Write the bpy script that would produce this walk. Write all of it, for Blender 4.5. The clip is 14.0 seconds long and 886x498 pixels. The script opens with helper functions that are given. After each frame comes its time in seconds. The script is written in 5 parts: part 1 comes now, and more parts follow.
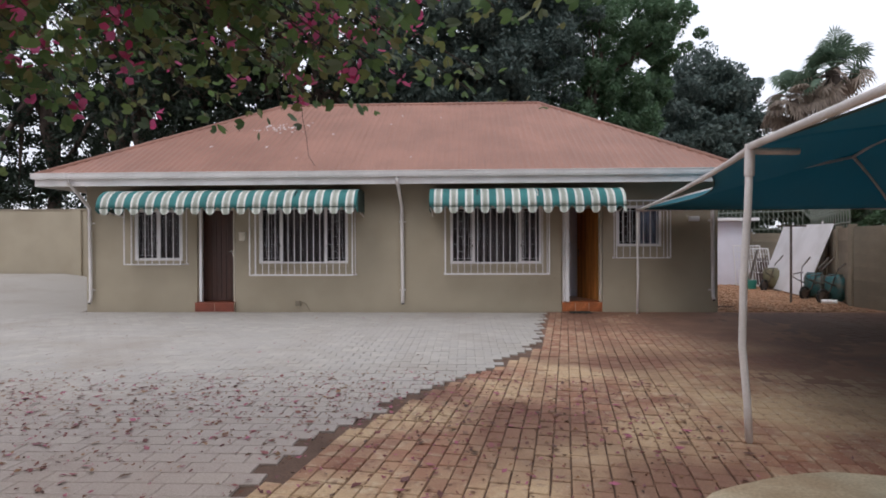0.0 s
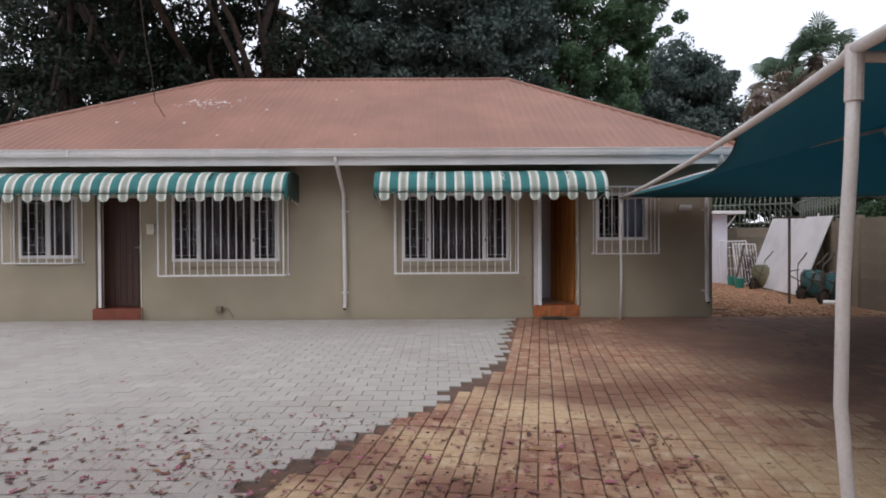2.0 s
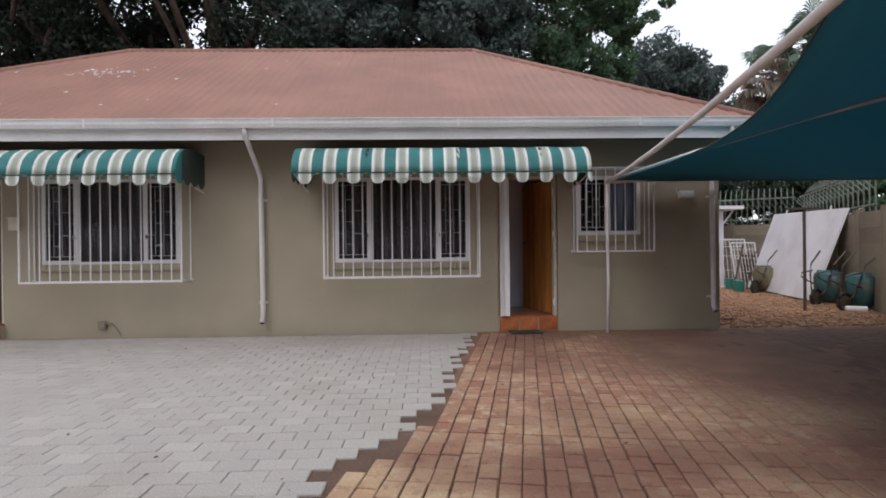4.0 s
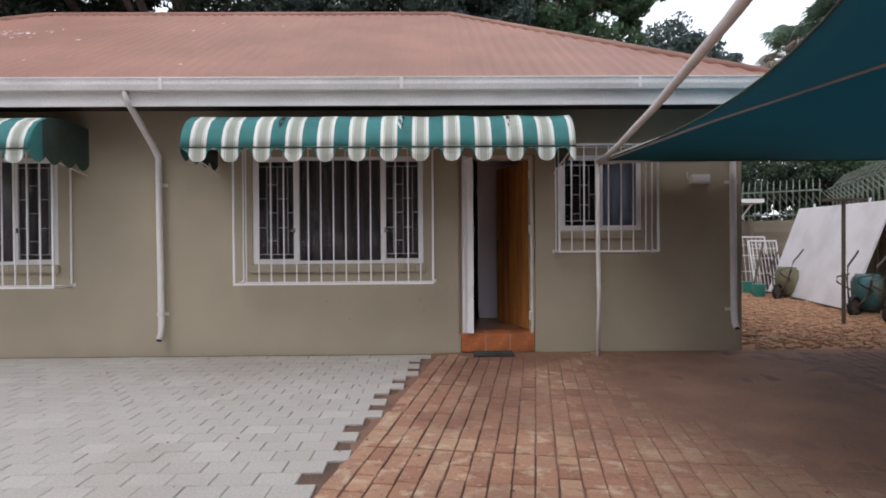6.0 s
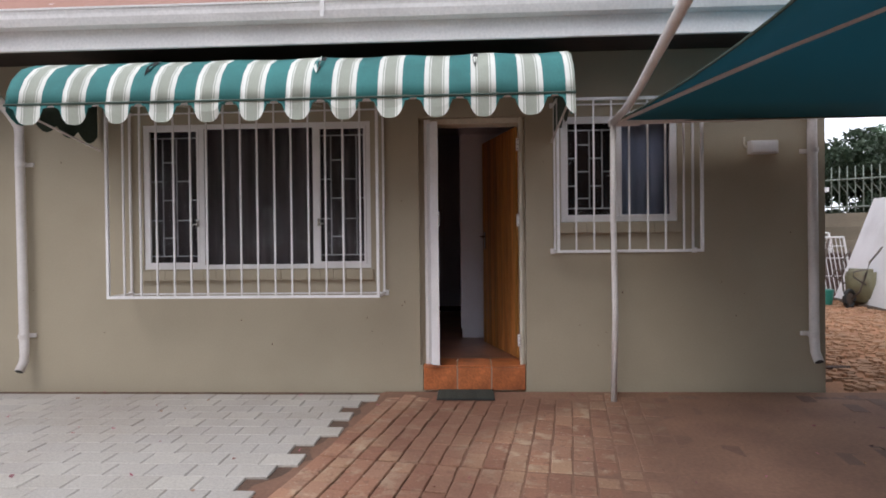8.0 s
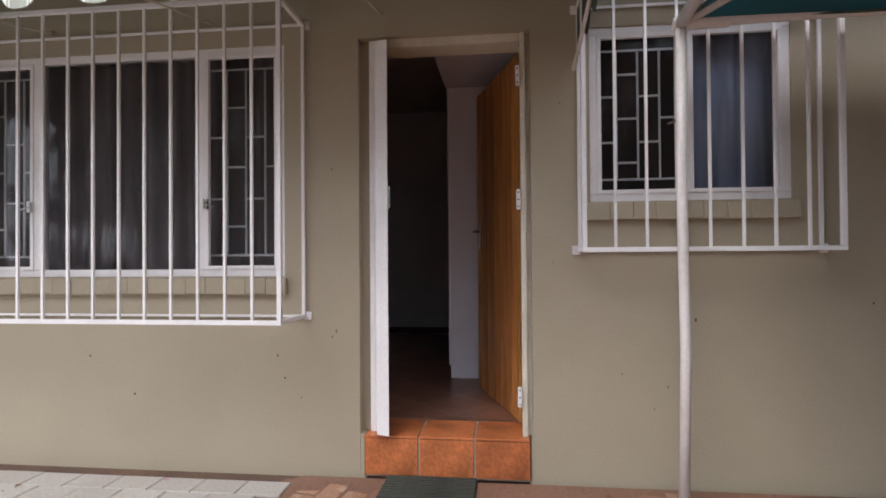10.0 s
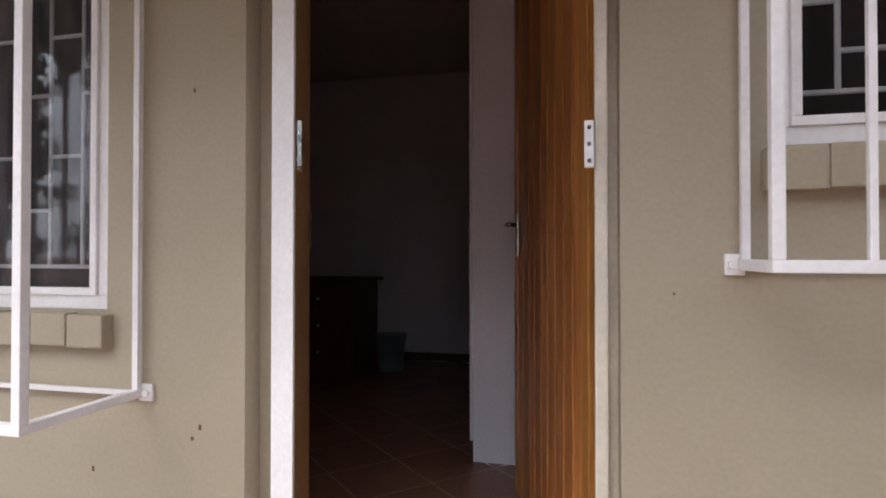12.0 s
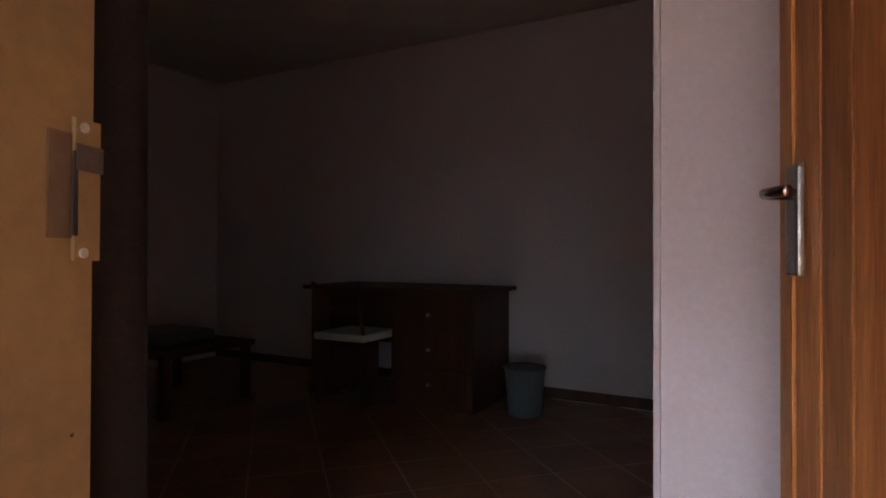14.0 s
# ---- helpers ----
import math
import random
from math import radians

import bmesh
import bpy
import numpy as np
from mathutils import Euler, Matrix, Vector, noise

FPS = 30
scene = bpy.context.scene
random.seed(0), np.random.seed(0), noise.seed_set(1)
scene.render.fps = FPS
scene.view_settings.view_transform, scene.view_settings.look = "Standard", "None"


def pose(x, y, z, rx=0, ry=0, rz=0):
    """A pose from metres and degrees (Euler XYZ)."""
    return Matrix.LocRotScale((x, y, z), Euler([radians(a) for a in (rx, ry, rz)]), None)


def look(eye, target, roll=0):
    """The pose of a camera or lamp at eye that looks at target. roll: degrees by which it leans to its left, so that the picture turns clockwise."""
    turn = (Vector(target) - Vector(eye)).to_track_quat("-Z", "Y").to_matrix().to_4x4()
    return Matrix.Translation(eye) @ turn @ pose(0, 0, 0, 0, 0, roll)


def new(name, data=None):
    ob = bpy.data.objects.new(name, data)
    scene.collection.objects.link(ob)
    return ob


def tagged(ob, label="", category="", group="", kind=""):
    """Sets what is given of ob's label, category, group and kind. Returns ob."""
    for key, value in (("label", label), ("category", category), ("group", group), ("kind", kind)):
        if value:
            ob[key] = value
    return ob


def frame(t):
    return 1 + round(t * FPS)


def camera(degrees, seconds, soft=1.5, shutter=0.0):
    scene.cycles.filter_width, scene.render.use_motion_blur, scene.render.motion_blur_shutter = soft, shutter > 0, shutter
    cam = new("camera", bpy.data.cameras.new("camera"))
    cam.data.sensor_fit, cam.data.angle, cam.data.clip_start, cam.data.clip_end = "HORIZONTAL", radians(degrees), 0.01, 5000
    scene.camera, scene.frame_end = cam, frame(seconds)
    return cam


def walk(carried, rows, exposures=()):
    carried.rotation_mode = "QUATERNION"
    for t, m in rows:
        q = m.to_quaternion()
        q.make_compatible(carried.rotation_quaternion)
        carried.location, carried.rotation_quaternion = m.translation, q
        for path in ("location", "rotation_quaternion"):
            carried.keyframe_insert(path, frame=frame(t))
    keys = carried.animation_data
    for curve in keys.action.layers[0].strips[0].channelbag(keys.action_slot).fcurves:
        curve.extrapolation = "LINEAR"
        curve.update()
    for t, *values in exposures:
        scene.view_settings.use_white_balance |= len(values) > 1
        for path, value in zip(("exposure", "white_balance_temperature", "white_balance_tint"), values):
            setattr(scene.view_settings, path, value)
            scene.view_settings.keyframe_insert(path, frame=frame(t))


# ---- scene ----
cam = camera(76.0, 14.0, soft=1.8)
PATH = [
    (0, (0.387, -12.219, 1.436), (0.308, -10.221, 1.423), -0.2),
    (0.5, (0.45, -11.746, 1.392), (0.386, -9.747, 1.379), -0.2),
    (1, (0.574, -11.281, 1.354), (0.517, -9.281, 1.345), -0.2),
    (1.5, (0.647, -10.822, 1.36), (0.62, -8.823, 1.343), -0.2),
    (2, (0.77, -10.318, 1.366), (0.778, -8.318, 1.345), -0.3),
    (2.5, (0.859, -9.825, 1.408), (0.903, -7.826, 1.376), -0.4),
    (3, (1.083, -9.341, 1.23), (1.135, -7.341, 1.23), -0.4),
    (3.2, (1.144, -9.127, 1.24), (1.203, -7.128, 1.236), -0.6),
    (5.3, (1.884, -7.141, 1.235), (1.933, -5.142, 1.229), -0.5),
    (5.5, (1.967, -7.006, 1.237), (2.013, -5.006, 1.227), -0.4),
    (6, (2.164, -6.551, 1.253), (2.189, -4.551, 1.236), -0.4),
    (6.5, (2.324, -6.11, 1.225), (2.332, -4.11, 1.215), -0.5),
    (7, (2.516, -5.637, 1.224), (2.49, -3.637, 1.211), -0.6),
    (7.5, (2.694, -5.192, 1.222), (2.636, -3.193, 1.208), -0.5),
    (8, (2.852, -4.731, 1.233), (2.756, -2.734, 1.214), -0.6),
    (8.5, (2.948, -4.283, 1.15), (2.825, -2.287, 1.166), -0.6),
    (9, (3.058, -3.832, 1.144), (2.906, -1.838, 1.157), -0.6),
    (9.2, (3.12, -3.64, 1.133), (2.947, -1.647, 1.152), -0.6),
    (11.3, (3.237, -1.805, 1.156), (2.904, 0.167, 1.18), -0.1),
    (11.5, (3.232, -1.658, 1.159), (2.874, 0.309, 1.184), -0.1),
    (12, (3.217, -1.258, 1.178), (2.768, 0.691, 1.202), 0.0),
    (12.5, (3.178, -0.884, 1.2), (2.635, 1.04, 1.22), -0.0),
    (13, (3.145, -0.552, 1.206), (2.475, 1.332, 1.222), 0.4),
    (13.5, (3.047, -0.261, 1.201), (2.236, 1.567, 1.224), 0.1),
    (14, (2.936, -0.028, 1.206), (1.988, 1.733, 1.225), 0.2),
]
EXPOSURES = [(0, -0.48), (3, -0.47), (6, -0.24), (8, 0.02), (9.5, 0.42), (11.5, 0.95), (12.8, 1.28), (13.4, 1.95), (14, 2.6)]
walk(cam, [(t, look(eye, target, roll)) for t, eye, target, roll in PATH], EXPOSURES)

# ---- sky and sun: a bright overcast day ----
SKY = 1.2
sky_world = bpy.data.worlds.new("sky")
scene.world = sky_world
sky_world.use_nodes = True
wn, wl = sky_world.node_tree.nodes, sky_world.node_tree.links
wn.clear()
w_out, w_bg = wn.new("ShaderNodeOutputWorld"), wn.new("ShaderNodeBackground")
w_sky, w_mix = wn.new("ShaderNodeTexSky"), wn.new("ShaderNodeMix")
w_sky.sky_type, w_sky.sun_disc = "NISHITA", False
w_sky.sun_elevation, w_sky.sun_rotation = radians(52), radians(200)
w_mix.data_type = "RGBA"
w_mix.inputs[0].default_value = 0.88
w_mix.inputs[7].default_value = (12.1, 12.5, 13.9, 1)
wl.new(w_sky.outputs[0], w_mix.inputs[6])
wl.new(w_mix.outputs[2], w_bg.inputs[0])
w_bg.inputs[1].default_value = 0.115 * SKY
wl.new(w_bg.outputs[0], w_out.inputs[0])
sun = new("sun", bpy.data.lights.new("sun", "SUN"))
sun.data.energy, sun.data.angle, sun.data.color = 0.8, radians(25), (1, 0.97, 0.93)
sun.matrix_world = look((-6, -12, 16), (0, 0, 0))


# ---- materials ----
def nodes_of(name):
    m = bpy.data.materials.new(name)
    m.use_nodes = True
    return m, m.node_tree.nodes, m.node_tree.links, m.node_tree.nodes["Principled BSDF"]


def paint(name, rgb, rough=0.6, vary=0.25, scale=3.0, fine=60.0, bump=0.15, metal=0.0, tint=None, rand="", spread=0.35,
          stretch=(1, 1, 1), stain=None, amount=0.5, stain_scale=1.2, spec=0.5, world=False):
    """A surface with broad and fine variation. rand: object or island, for pieces that differ. stain: a second colour in patches."""
    m, n, l, b = nodes_of(name)
    tc, mp = n.new("ShaderNodeTexCoord"), n.new("ShaderNodeMapping")
    mp.inputs["Scale"].default_value = stretch
    if world:
        geo = n.new("ShaderNodeNewGeometry")
        l.new(geo.outputs["Position"], mp.inputs["Vector"])
    else:
        l.new(tc.outputs["Object"], mp.inputs["Vector"])
    big, small = n.new("ShaderNodeTexNoise"), n.new("ShaderNodeTexNoise")
    big.inputs["Scale"].default_value, big.inputs["Detail"].default_value = scale, 5
    small.inputs["Scale"].default_value, small.inputs["Detail"].default_value = fine, 3
    l.new(mp.outputs[0], big.inputs["Vector"])
    l.new(mp.outputs[0], small.inputs["Vector"])
    base = n.new("ShaderNodeMix")
    base.data_type = "RGBA"
    t2 = tint or tuple(c * (1 - vary) for c in rgb)
    base.inputs[6].default_value, base.inputs[7].default_value = (*[min(1, c * (1 + vary * 0.5)) for c in rgb], 1), (*t2, 1)
    ramp = n.new("ShaderNodeMapRange")
    ramp.inputs["From Min"].default_value, ramp.inputs["From Max"].default_value = 0.35, 0.68
    l.new(big.outputs[0], ramp.inputs[0])
    l.new(ramp.outputs[0], base.inputs[0])
    col = base.outputs[2]
    if stain:
        sn, sr, sm = n.new("ShaderNodeTexNoise"), n.new("ShaderNodeMapRange"), n.new("ShaderNodeMix")
        sn.inputs["Scale"].default_value, sn.inputs["Detail"].default_value = stain_scale, 6
        l.new(mp.outputs[0], sn.inputs["Vector"])
        sr.inputs["From Min"].default_value, sr.inputs["From Max"].default_value = 0.5, 0.66
        sr.inputs["To Max"].default_value = amount
        l.new(sn.outputs[0], sr.inputs[0])
        sm.data_type = "RGBA"
        l.new(sr.outputs[0], sm.inputs[0])
        l.new(col, sm.inputs[6])
        sm.inputs[7].default_value = (*stain, 1)
        col = sm.outputs[2]
    hsv = n.new("ShaderNodeHueSaturation")
    val = n.new("ShaderNodeMapRange")
    val.inputs["To Min"].default_value, val.inputs["To Max"].default_value = 1 - vary * 0.6, 1 + vary * 0.6
    val.inputs["From Min"].default_value, val.inputs["From Max"].default_value = 0.3, 0.7
    l.new(small.outputs[0], val.inputs[0])
    out = val.outputs[0]
    if rand:
        src = n.new("ShaderNodeObjectInfo").outputs["Random"] if rand == "object" else n.new("ShaderNodeNewGeometry").outputs["Random Per Island"]
        rr, mul = n.new("ShaderNodeMapRange"), n.new("ShaderNodeMath")
        rr.inputs["To Min"].default_value, rr.inputs["To Max"].default_value = 1 - spread, 1 + spread
        l.new(src, rr.inputs[0])
        mul.operation = "MULTIPLY"
        l.new(rr.outputs[0], mul.inputs[0])
        l.new(out, mul.inputs[1])
        out = mul.outputs[0]
    l.new(out, hsv.inputs["Value"])
    l.new(col, hsv.inputs["Color"])
    l.new(hsv.outputs[0], b.inputs["Base Color"])
    b.inputs["Roughness"].default_value, b.inputs["Metallic"].default_value = rough, metal
    b.inputs["Specular IOR Level"].default_value = spec
    if bump:
        bp = n.new("ShaderNodeBump")
        bp.inputs["Strength"].default_value, bp.inputs["Distance"].default_value = bump, 0.01
        l.new(small.outputs[0], bp.inputs["Height"])
        l.new(bp.outputs[0], b.inputs["Normal"])
    return m


def leafy(name, colours, rough=0.55, through_light=0.25, rand="island"):
    """Foliage or petals: colours spread over the pieces, with some light passing through them."""
    m, n, l, b = nodes_of(name)
    geo, ramp = n.new("ShaderNodeNewGeometry"), n.new("ShaderNodeValToRGB")
    els = ramp.color_ramp.elements
    while len(els) < len(colours):
        els.new(0.5)
    for k, c in enumerate(colours):
        els[k].position = k / max(1, len(colours) - 1)
        els[k].color = (*c, 1)
    l.new(geo.outputs["Random Per Island"], ramp.inputs[0])
    l.new(ramp.outputs[0], b.inputs["Base Color"])
    b.inputs["Roughness"].default_value = rough
    tr, mix = n.new("ShaderNodeBsdfTranslucent"), n.new("ShaderNodeMixShader")
    l.new(ramp.outputs[0], tr.inputs[0])
    mix.inputs[0].default_value = through_light
    l.new(b.outputs[0], mix.inputs[1])
    l.new(tr.outputs[0], mix.inputs[2])
    l.new(mix.outputs[0], n["Material Output"].inputs[0])
    return m


def glass_mat(name, rgb=(0.9, 0.92, 0.93)):
    m, n, l, b = nodes_of(name)
    gl, tr, mix, fr = (n.new(k) for k in ("ShaderNodeBsdfGlossy", "ShaderNodeBsdfTransparent", "ShaderNodeMixShader", "ShaderNodeFresnel"))
    gl.inputs["Roughness"].default_value = 0.02
    tr.inputs[0].default_value = (*rgb, 1)
    fr.inputs[0].default_value = 1.22
    l.new(fr.outputs[0], mix.inputs[0])
    l.new(tr.outputs[0], mix.inputs[1])
    l.new(gl.outputs[0], mix.inputs[2])
    l.new(mix.outputs[0], n["Material Output"].inputs[0])
    return m


WALL = paint("beige_plaster", (0.40, 0.34, 0.25), 0.75, 0.07, 1.1, 90, 0.06, stain=(0.32, 0.262, 0.185), amount=0.35, stain_scale=0.7, world=True)
ROOF = paint("faded_red_roof_paint", (0.33, 0.163, 0.118), 0.6, 0.16, 0.8, 40, 0.1, stain=(0.28, 0.14, 0.102), amount=0.5, stain_scale=1.6)
WHITE = paint("white_gloss_paint", (0.82, 0.79, 0.79), 0.4, 0.07, 4, 80, 0.05)
GUTTER = paint("white_gutter_paint", (0.80, 0.77, 0.76), 0.45, 0.12, 1.5, 50, 0.05)
CREAM = paint("cream_steel_paint", (0.66, 0.60, 0.49), 0.4, 0.1, 5, 70, 0.05)
# one very dark brown over the whole soffit
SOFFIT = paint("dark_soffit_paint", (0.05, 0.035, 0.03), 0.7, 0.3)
TILE = paint("terracotta_step_tile", (0.50, 0.155, 0.055), 0.35, 0.35, 7, 60, 0.08, rand="object", spread=0.15)
FTILE = paint("terracotta_floor_tile", (0.30, 0.14, 0.09), 0.3, 0.25, 4, 60, 0.05, rand="island", spread=0.15)
GROUT = paint("pale_grout", (0.55, 0.43, 0.34), 0.8, 0.2)
REDSTEP = paint("red_step_paint", (0.27, 0.07, 0.04), 0.5, 0.3)
INNER = paint("white_inner_wall", (0.78, 0.76, 0.84), 0.7, 0.06, 1.5, 60, 0.08)
CEIL = paint("white_ceiling_paint", (0.66, 0.64, 0.62), 0.8, 0.06)
STEEL = paint("worn_chrome", (0.55, 0.53, 0.5), 0.22, 0.15, metal=1.0)
BRASS = paint("worn_zinc_plate", (0.68, 0.64, 0.56), 0.4, 0.2, metal=0.5)
BLACK = paint("black_rubber", (0.025, 0.025, 0.025), 0.7, 0.3)
DARKROOM = paint("dark_timber", (0.10, 0.045, 0.025), 0.5, 0.35, 3, 30, stretch=(8, 8, 0.7))
DOORWOOD = paint("varnished_orange_timber", (0.50, 0.212, 0.062), 0.35, 0.4, 2.2, 22, 0.1, tint=(0.33, 0.115, 0.034), stretch=(9, 9, 0.6), rand="object", spread=0.28)
EDGEWOOD = paint("fresh_orange_timber", (0.55, 0.24, 0.06), 0.35, 0.3, 2.2, 22, 0.1, stretch=(9, 9, 0.6))
# paler copy of the board timber, painting the thin highlights along the beads
BEADWOOD = paint("sunken_bead_timber", (0.60, 0.29, 0.11), 0.4, 0.3, 2.2, 22, 0.1, stretch=(9, 9, 0.6))
BROWNDOOR = paint("dark_brown_door_stain", (0.065, 0.028, 0.02), 0.4, 0.3, 2, 20, stretch=(9, 9, 0.6))
CURTAIN = paint("grey_mauve_curtain", (0.18, 0.15, 0.15), 0.85, 0.2, 2, 120, 0.1, stretch=(6, 1, 0.6))
BLUECURTAIN = paint("pale_blue_net_curtain", (0.40, 0.43, 0.56), 0.85, 0.25, 2, 120, 0.1, stretch=(6, 1, 0.6))
DARKCURTAIN = paint("dark_brown_curtain", (0.05, 0.03, 0.025), 0.9, 0.3, 2, 120)
GREEN = paint("green_awning_cloth", (0.045, 0.20, 0.195), 0.8, 0.22, 3, 150, 0.12)
GREY = paint("grey_awning_cloth", (0.37, 0.39, 0.33), 0.8, 0.14, 3, 150, 0.12)
CLOTHWHITE = paint("white_awning_cloth", (0.75, 0.75, 0.7), 0.8, 0.1, 3, 150, 0.12)
CLOTHDARK = paint("dark_awning_lining", (0.05, 0.075, 0.06), 0.85, 0.3)
PIPE = paint("off_white_pipe_paint", (0.76, 0.71, 0.69), 0.4, 0.1, 3, 60, 0.06, stain=(0.5, 0.40, 0.34), amount=0.3, stain_scale=2.5)
RUSTY = paint("brown_steel", (0.10, 0.075, 0.06), 0.6, 0.4)
CONCRETE = paint("grey_precast_concrete", (0.28, 0.235, 0.175), 0.85, 0.18, 1.5, 60, 0.3, rand="object", spread=0.12, stain=(0.2, 0.17, 0.13), amount=0.5)
SOIL = paint("red_brown_soil", (0.20, 0.115, 0.07), 0.95, 0.3, 1.2, 40, 0.6, stain=(0.14, 0.08, 0.05), world=True)
ORANGE_SOIL = paint("orange_sandy_soil", (0.40, 0.20, 0.11), 0.95, 0.25, 1.5, 40, 0.6, stain=(0.28, 0.15, 0.09), world=True)
JOINT = paint("brown_joint_sand", (0.135, 0.08, 0.056), 0.95, 0.3, 2, 60, 0.5, world=True)
PAD = paint("pale_yellow_concrete", (0.58, 0.48, 0.33), 0.9, 0.25, 2.5, 50, 0.4, stain=(0.36, 0.24, 0.14), amount=0.7)
BARK = paint("grey_brown_bark", (0.085, 0.062, 0.05), 0.95, 0.4, 4, 30, 0.8)
SHEETWHITE = paint("white_sheet_board", (0.86, 0.84, 0.86), 0.5, 0.06, 1.2, 40, 0.05, stain=(0.6, 0.57, 0.55), amount=0.25)
TEAL = paint("teal_barrow_paint", (0.035, 0.13, 0.14), 0.5, 0.4, 4, 60, stain=(0.2, 0.15, 0.1), amount=0.6, stain_scale=4)
OLIVE = paint("dirty_olive_barrow_paint", (0.17, 0.155, 0.09), 0.6, 0.3, 4, 60, stain=(0.3, 0.2, 0.12), amount=0.6, stain_scale=4)
GALV = paint("weathered_palisade_steel", (0.21, 0.24, 0.20), 0.55, 0.3)
BIN = paint("grey_blue_plastic", (0.14, 0.18, 0.2), 0.4, 0.1)
SEATCLOTH = paint("pale_seat_cloth", (0.6, 0.62, 0.6), 0.8, 0.1)
GLASS = glass_mat("window_glass", (0.85, 0.86, 0.87))


def paver_mat(name, kind, red):
    """Paving: blocks that differ from one another; bricks carry pale wear, a film of red soil and painted carport shade
    by place.
    """
    m, n, l, b = nodes_of(name)
    geo = n.new("ShaderNodeNewGeometry")
    src = n.new("ShaderNodeObjectInfo").outputs["Random"] if kind == "object" else geo.outputs["Random Per Island"]
    ramp = n.new("ShaderNodeValToRGB")
    if red:
        cols = [(0.27, 0.12, 0.08), (0.34, 0.165, 0.105), (0.40, 0.21, 0.132), (0.33, 0.18, 0.122), (0.44, 0.265, 0.165)]
    else:
        cols = [(0.41, 0.372, 0.332), (0.45, 0.413, 0.375), (0.42, 0.385, 0.355), (0.48, 0.442, 0.395)]
    els = ramp.color_ramp.elements
    while len(els) < len(cols):
        els.new(0.5)
    for k, c in enumerate(cols):
        els[k].position, els[k].color = k / (len(cols) - 1), (*c, 1)
    l.new(src, ramp.inputs[0])
    col = ramp.outputs[0]

    def noise_mask(scale, lo, hi, top=1.0, detail=6):
        a, r = n.new("ShaderNodeTexNoise"), n.new("ShaderNodeMapRange")
        a.inputs["Scale"].default_value, a.inputs["Detail"].default_value = scale, detail
        l.new(geo.outputs["Position"], a.inputs["Vector"])
        r.inputs["From Min"].default_value, r.inputs["From Max"].default_value, r.inputs["To Max"].default_value = lo, hi, top
        l.new(a.outputs[0], r.inputs[0])
        return r.outputs[0], a.outputs[0]

    def over(colour, mask):
        nonlocal col
        x = n.new("ShaderNodeMix")
        x.data_type = "RGBA"
        l.new(mask, x.inputs[0])
        l.new(col, x.inputs[6])
        x.inputs[7].default_value = (*colour, 1)
        col = x.outputs[2]

    def math_node(op, a, v):
        x = n.new("ShaderNodeMath")
        x.operation = op
        for k, s in enumerate((a, v)):
            if isinstance(s, (int, float)):
                x.inputs[k].default_value = s
            else:
                l.new(s, x.inputs[k])
        return x.outputs[0]

    if red:
        place = n.new("ShaderNodeSeparateXYZ")
        l.new(geo.outputs["Position"], place.inputs[0])
        worn = n.new("ShaderNodeMapRange")
        worn.inputs["From Min"].default_value, worn.inputs["From Max"].default_value = -3.4, -5.2
        worn.inputs["To Min"].default_value, worn.inputs["To Max"].default_value = 0.12, 1.0
        l.new(place.outputs[1], worn.inputs[0])
        over((0.62, 0.45, 0.27), math_node("MULTIPLY", noise_mask(0.9, 0.40, 0.58, 0.7)[0], worn.outputs[0]))
        over((0.62, 0.49, 0.34), noise_mask(8, 0.54, 0.66, 0.5)[0])
        over((0.17, 0.085, 0.06), noise_mask(14, 0.56, 0.68, 0.5)[0])
        over((0.66, 0.55, 0.42), noise_mask(38, 0.62, 0.72, 0.55)[0])
        over((0.19, 0.09, 0.06), noise_mask(0.5, 0.5, 0.62, 0.75)[0])
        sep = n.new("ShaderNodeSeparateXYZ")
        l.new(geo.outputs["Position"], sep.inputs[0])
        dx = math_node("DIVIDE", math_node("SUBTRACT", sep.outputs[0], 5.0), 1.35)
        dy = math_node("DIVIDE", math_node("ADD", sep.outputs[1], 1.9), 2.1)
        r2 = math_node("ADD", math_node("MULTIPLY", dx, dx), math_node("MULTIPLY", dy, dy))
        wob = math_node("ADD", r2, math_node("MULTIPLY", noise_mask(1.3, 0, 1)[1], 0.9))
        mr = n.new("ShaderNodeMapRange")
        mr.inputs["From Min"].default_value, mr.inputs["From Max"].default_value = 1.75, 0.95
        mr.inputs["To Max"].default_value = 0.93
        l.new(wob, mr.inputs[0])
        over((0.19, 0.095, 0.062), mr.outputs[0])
        # dark soil and carport shade painted into the brick colour towards the east
        carport_shade = n.new("ShaderNodeMapRange")
        carport_shade.inputs["From Min"].default_value, carport_shade.inputs["From Max"].default_value, carport_shade.inputs["To Max"].default_value = 3.1, 5.2, 0.88
        l.new(sep.outputs[0], carport_shade.inputs[0])
        over((0.14, 0.08, 0.06), carport_shade.outputs[0])
    else:
        over((0.33, 0.27, 0.22), noise_mask(0.6, 0.5, 0.7, 0.5)[0])
        sep = n.new("ShaderNodeSeparateXYZ")
        l.new(geo.outputs["Position"], sep.inputs[0])
        near = n.new("ShaderNodeMapRange")
        near.inputs["From Min"].default_value, near.inputs["From Max"].default_value, near.inputs["To Max"].default_value = -5.9, -8.6, 0.45
        l.new(sep.outputs[1], near.inputs[0])
        over((0.40, 0.28, 0.23), near.outputs[0])
    fine = noise_mask(70, 0.3, 0.7)[1]
    hsv = n.new("ShaderNodeHueSaturation")
    v = n.new("ShaderNodeMapRange")
    v.inputs["From Min"].default_value, v.inputs["From Max"].default_value, v.inputs["To Min"].default_value, v.inputs["To Max"].default_value = 0.3, 0.7, 0.86, 1.12
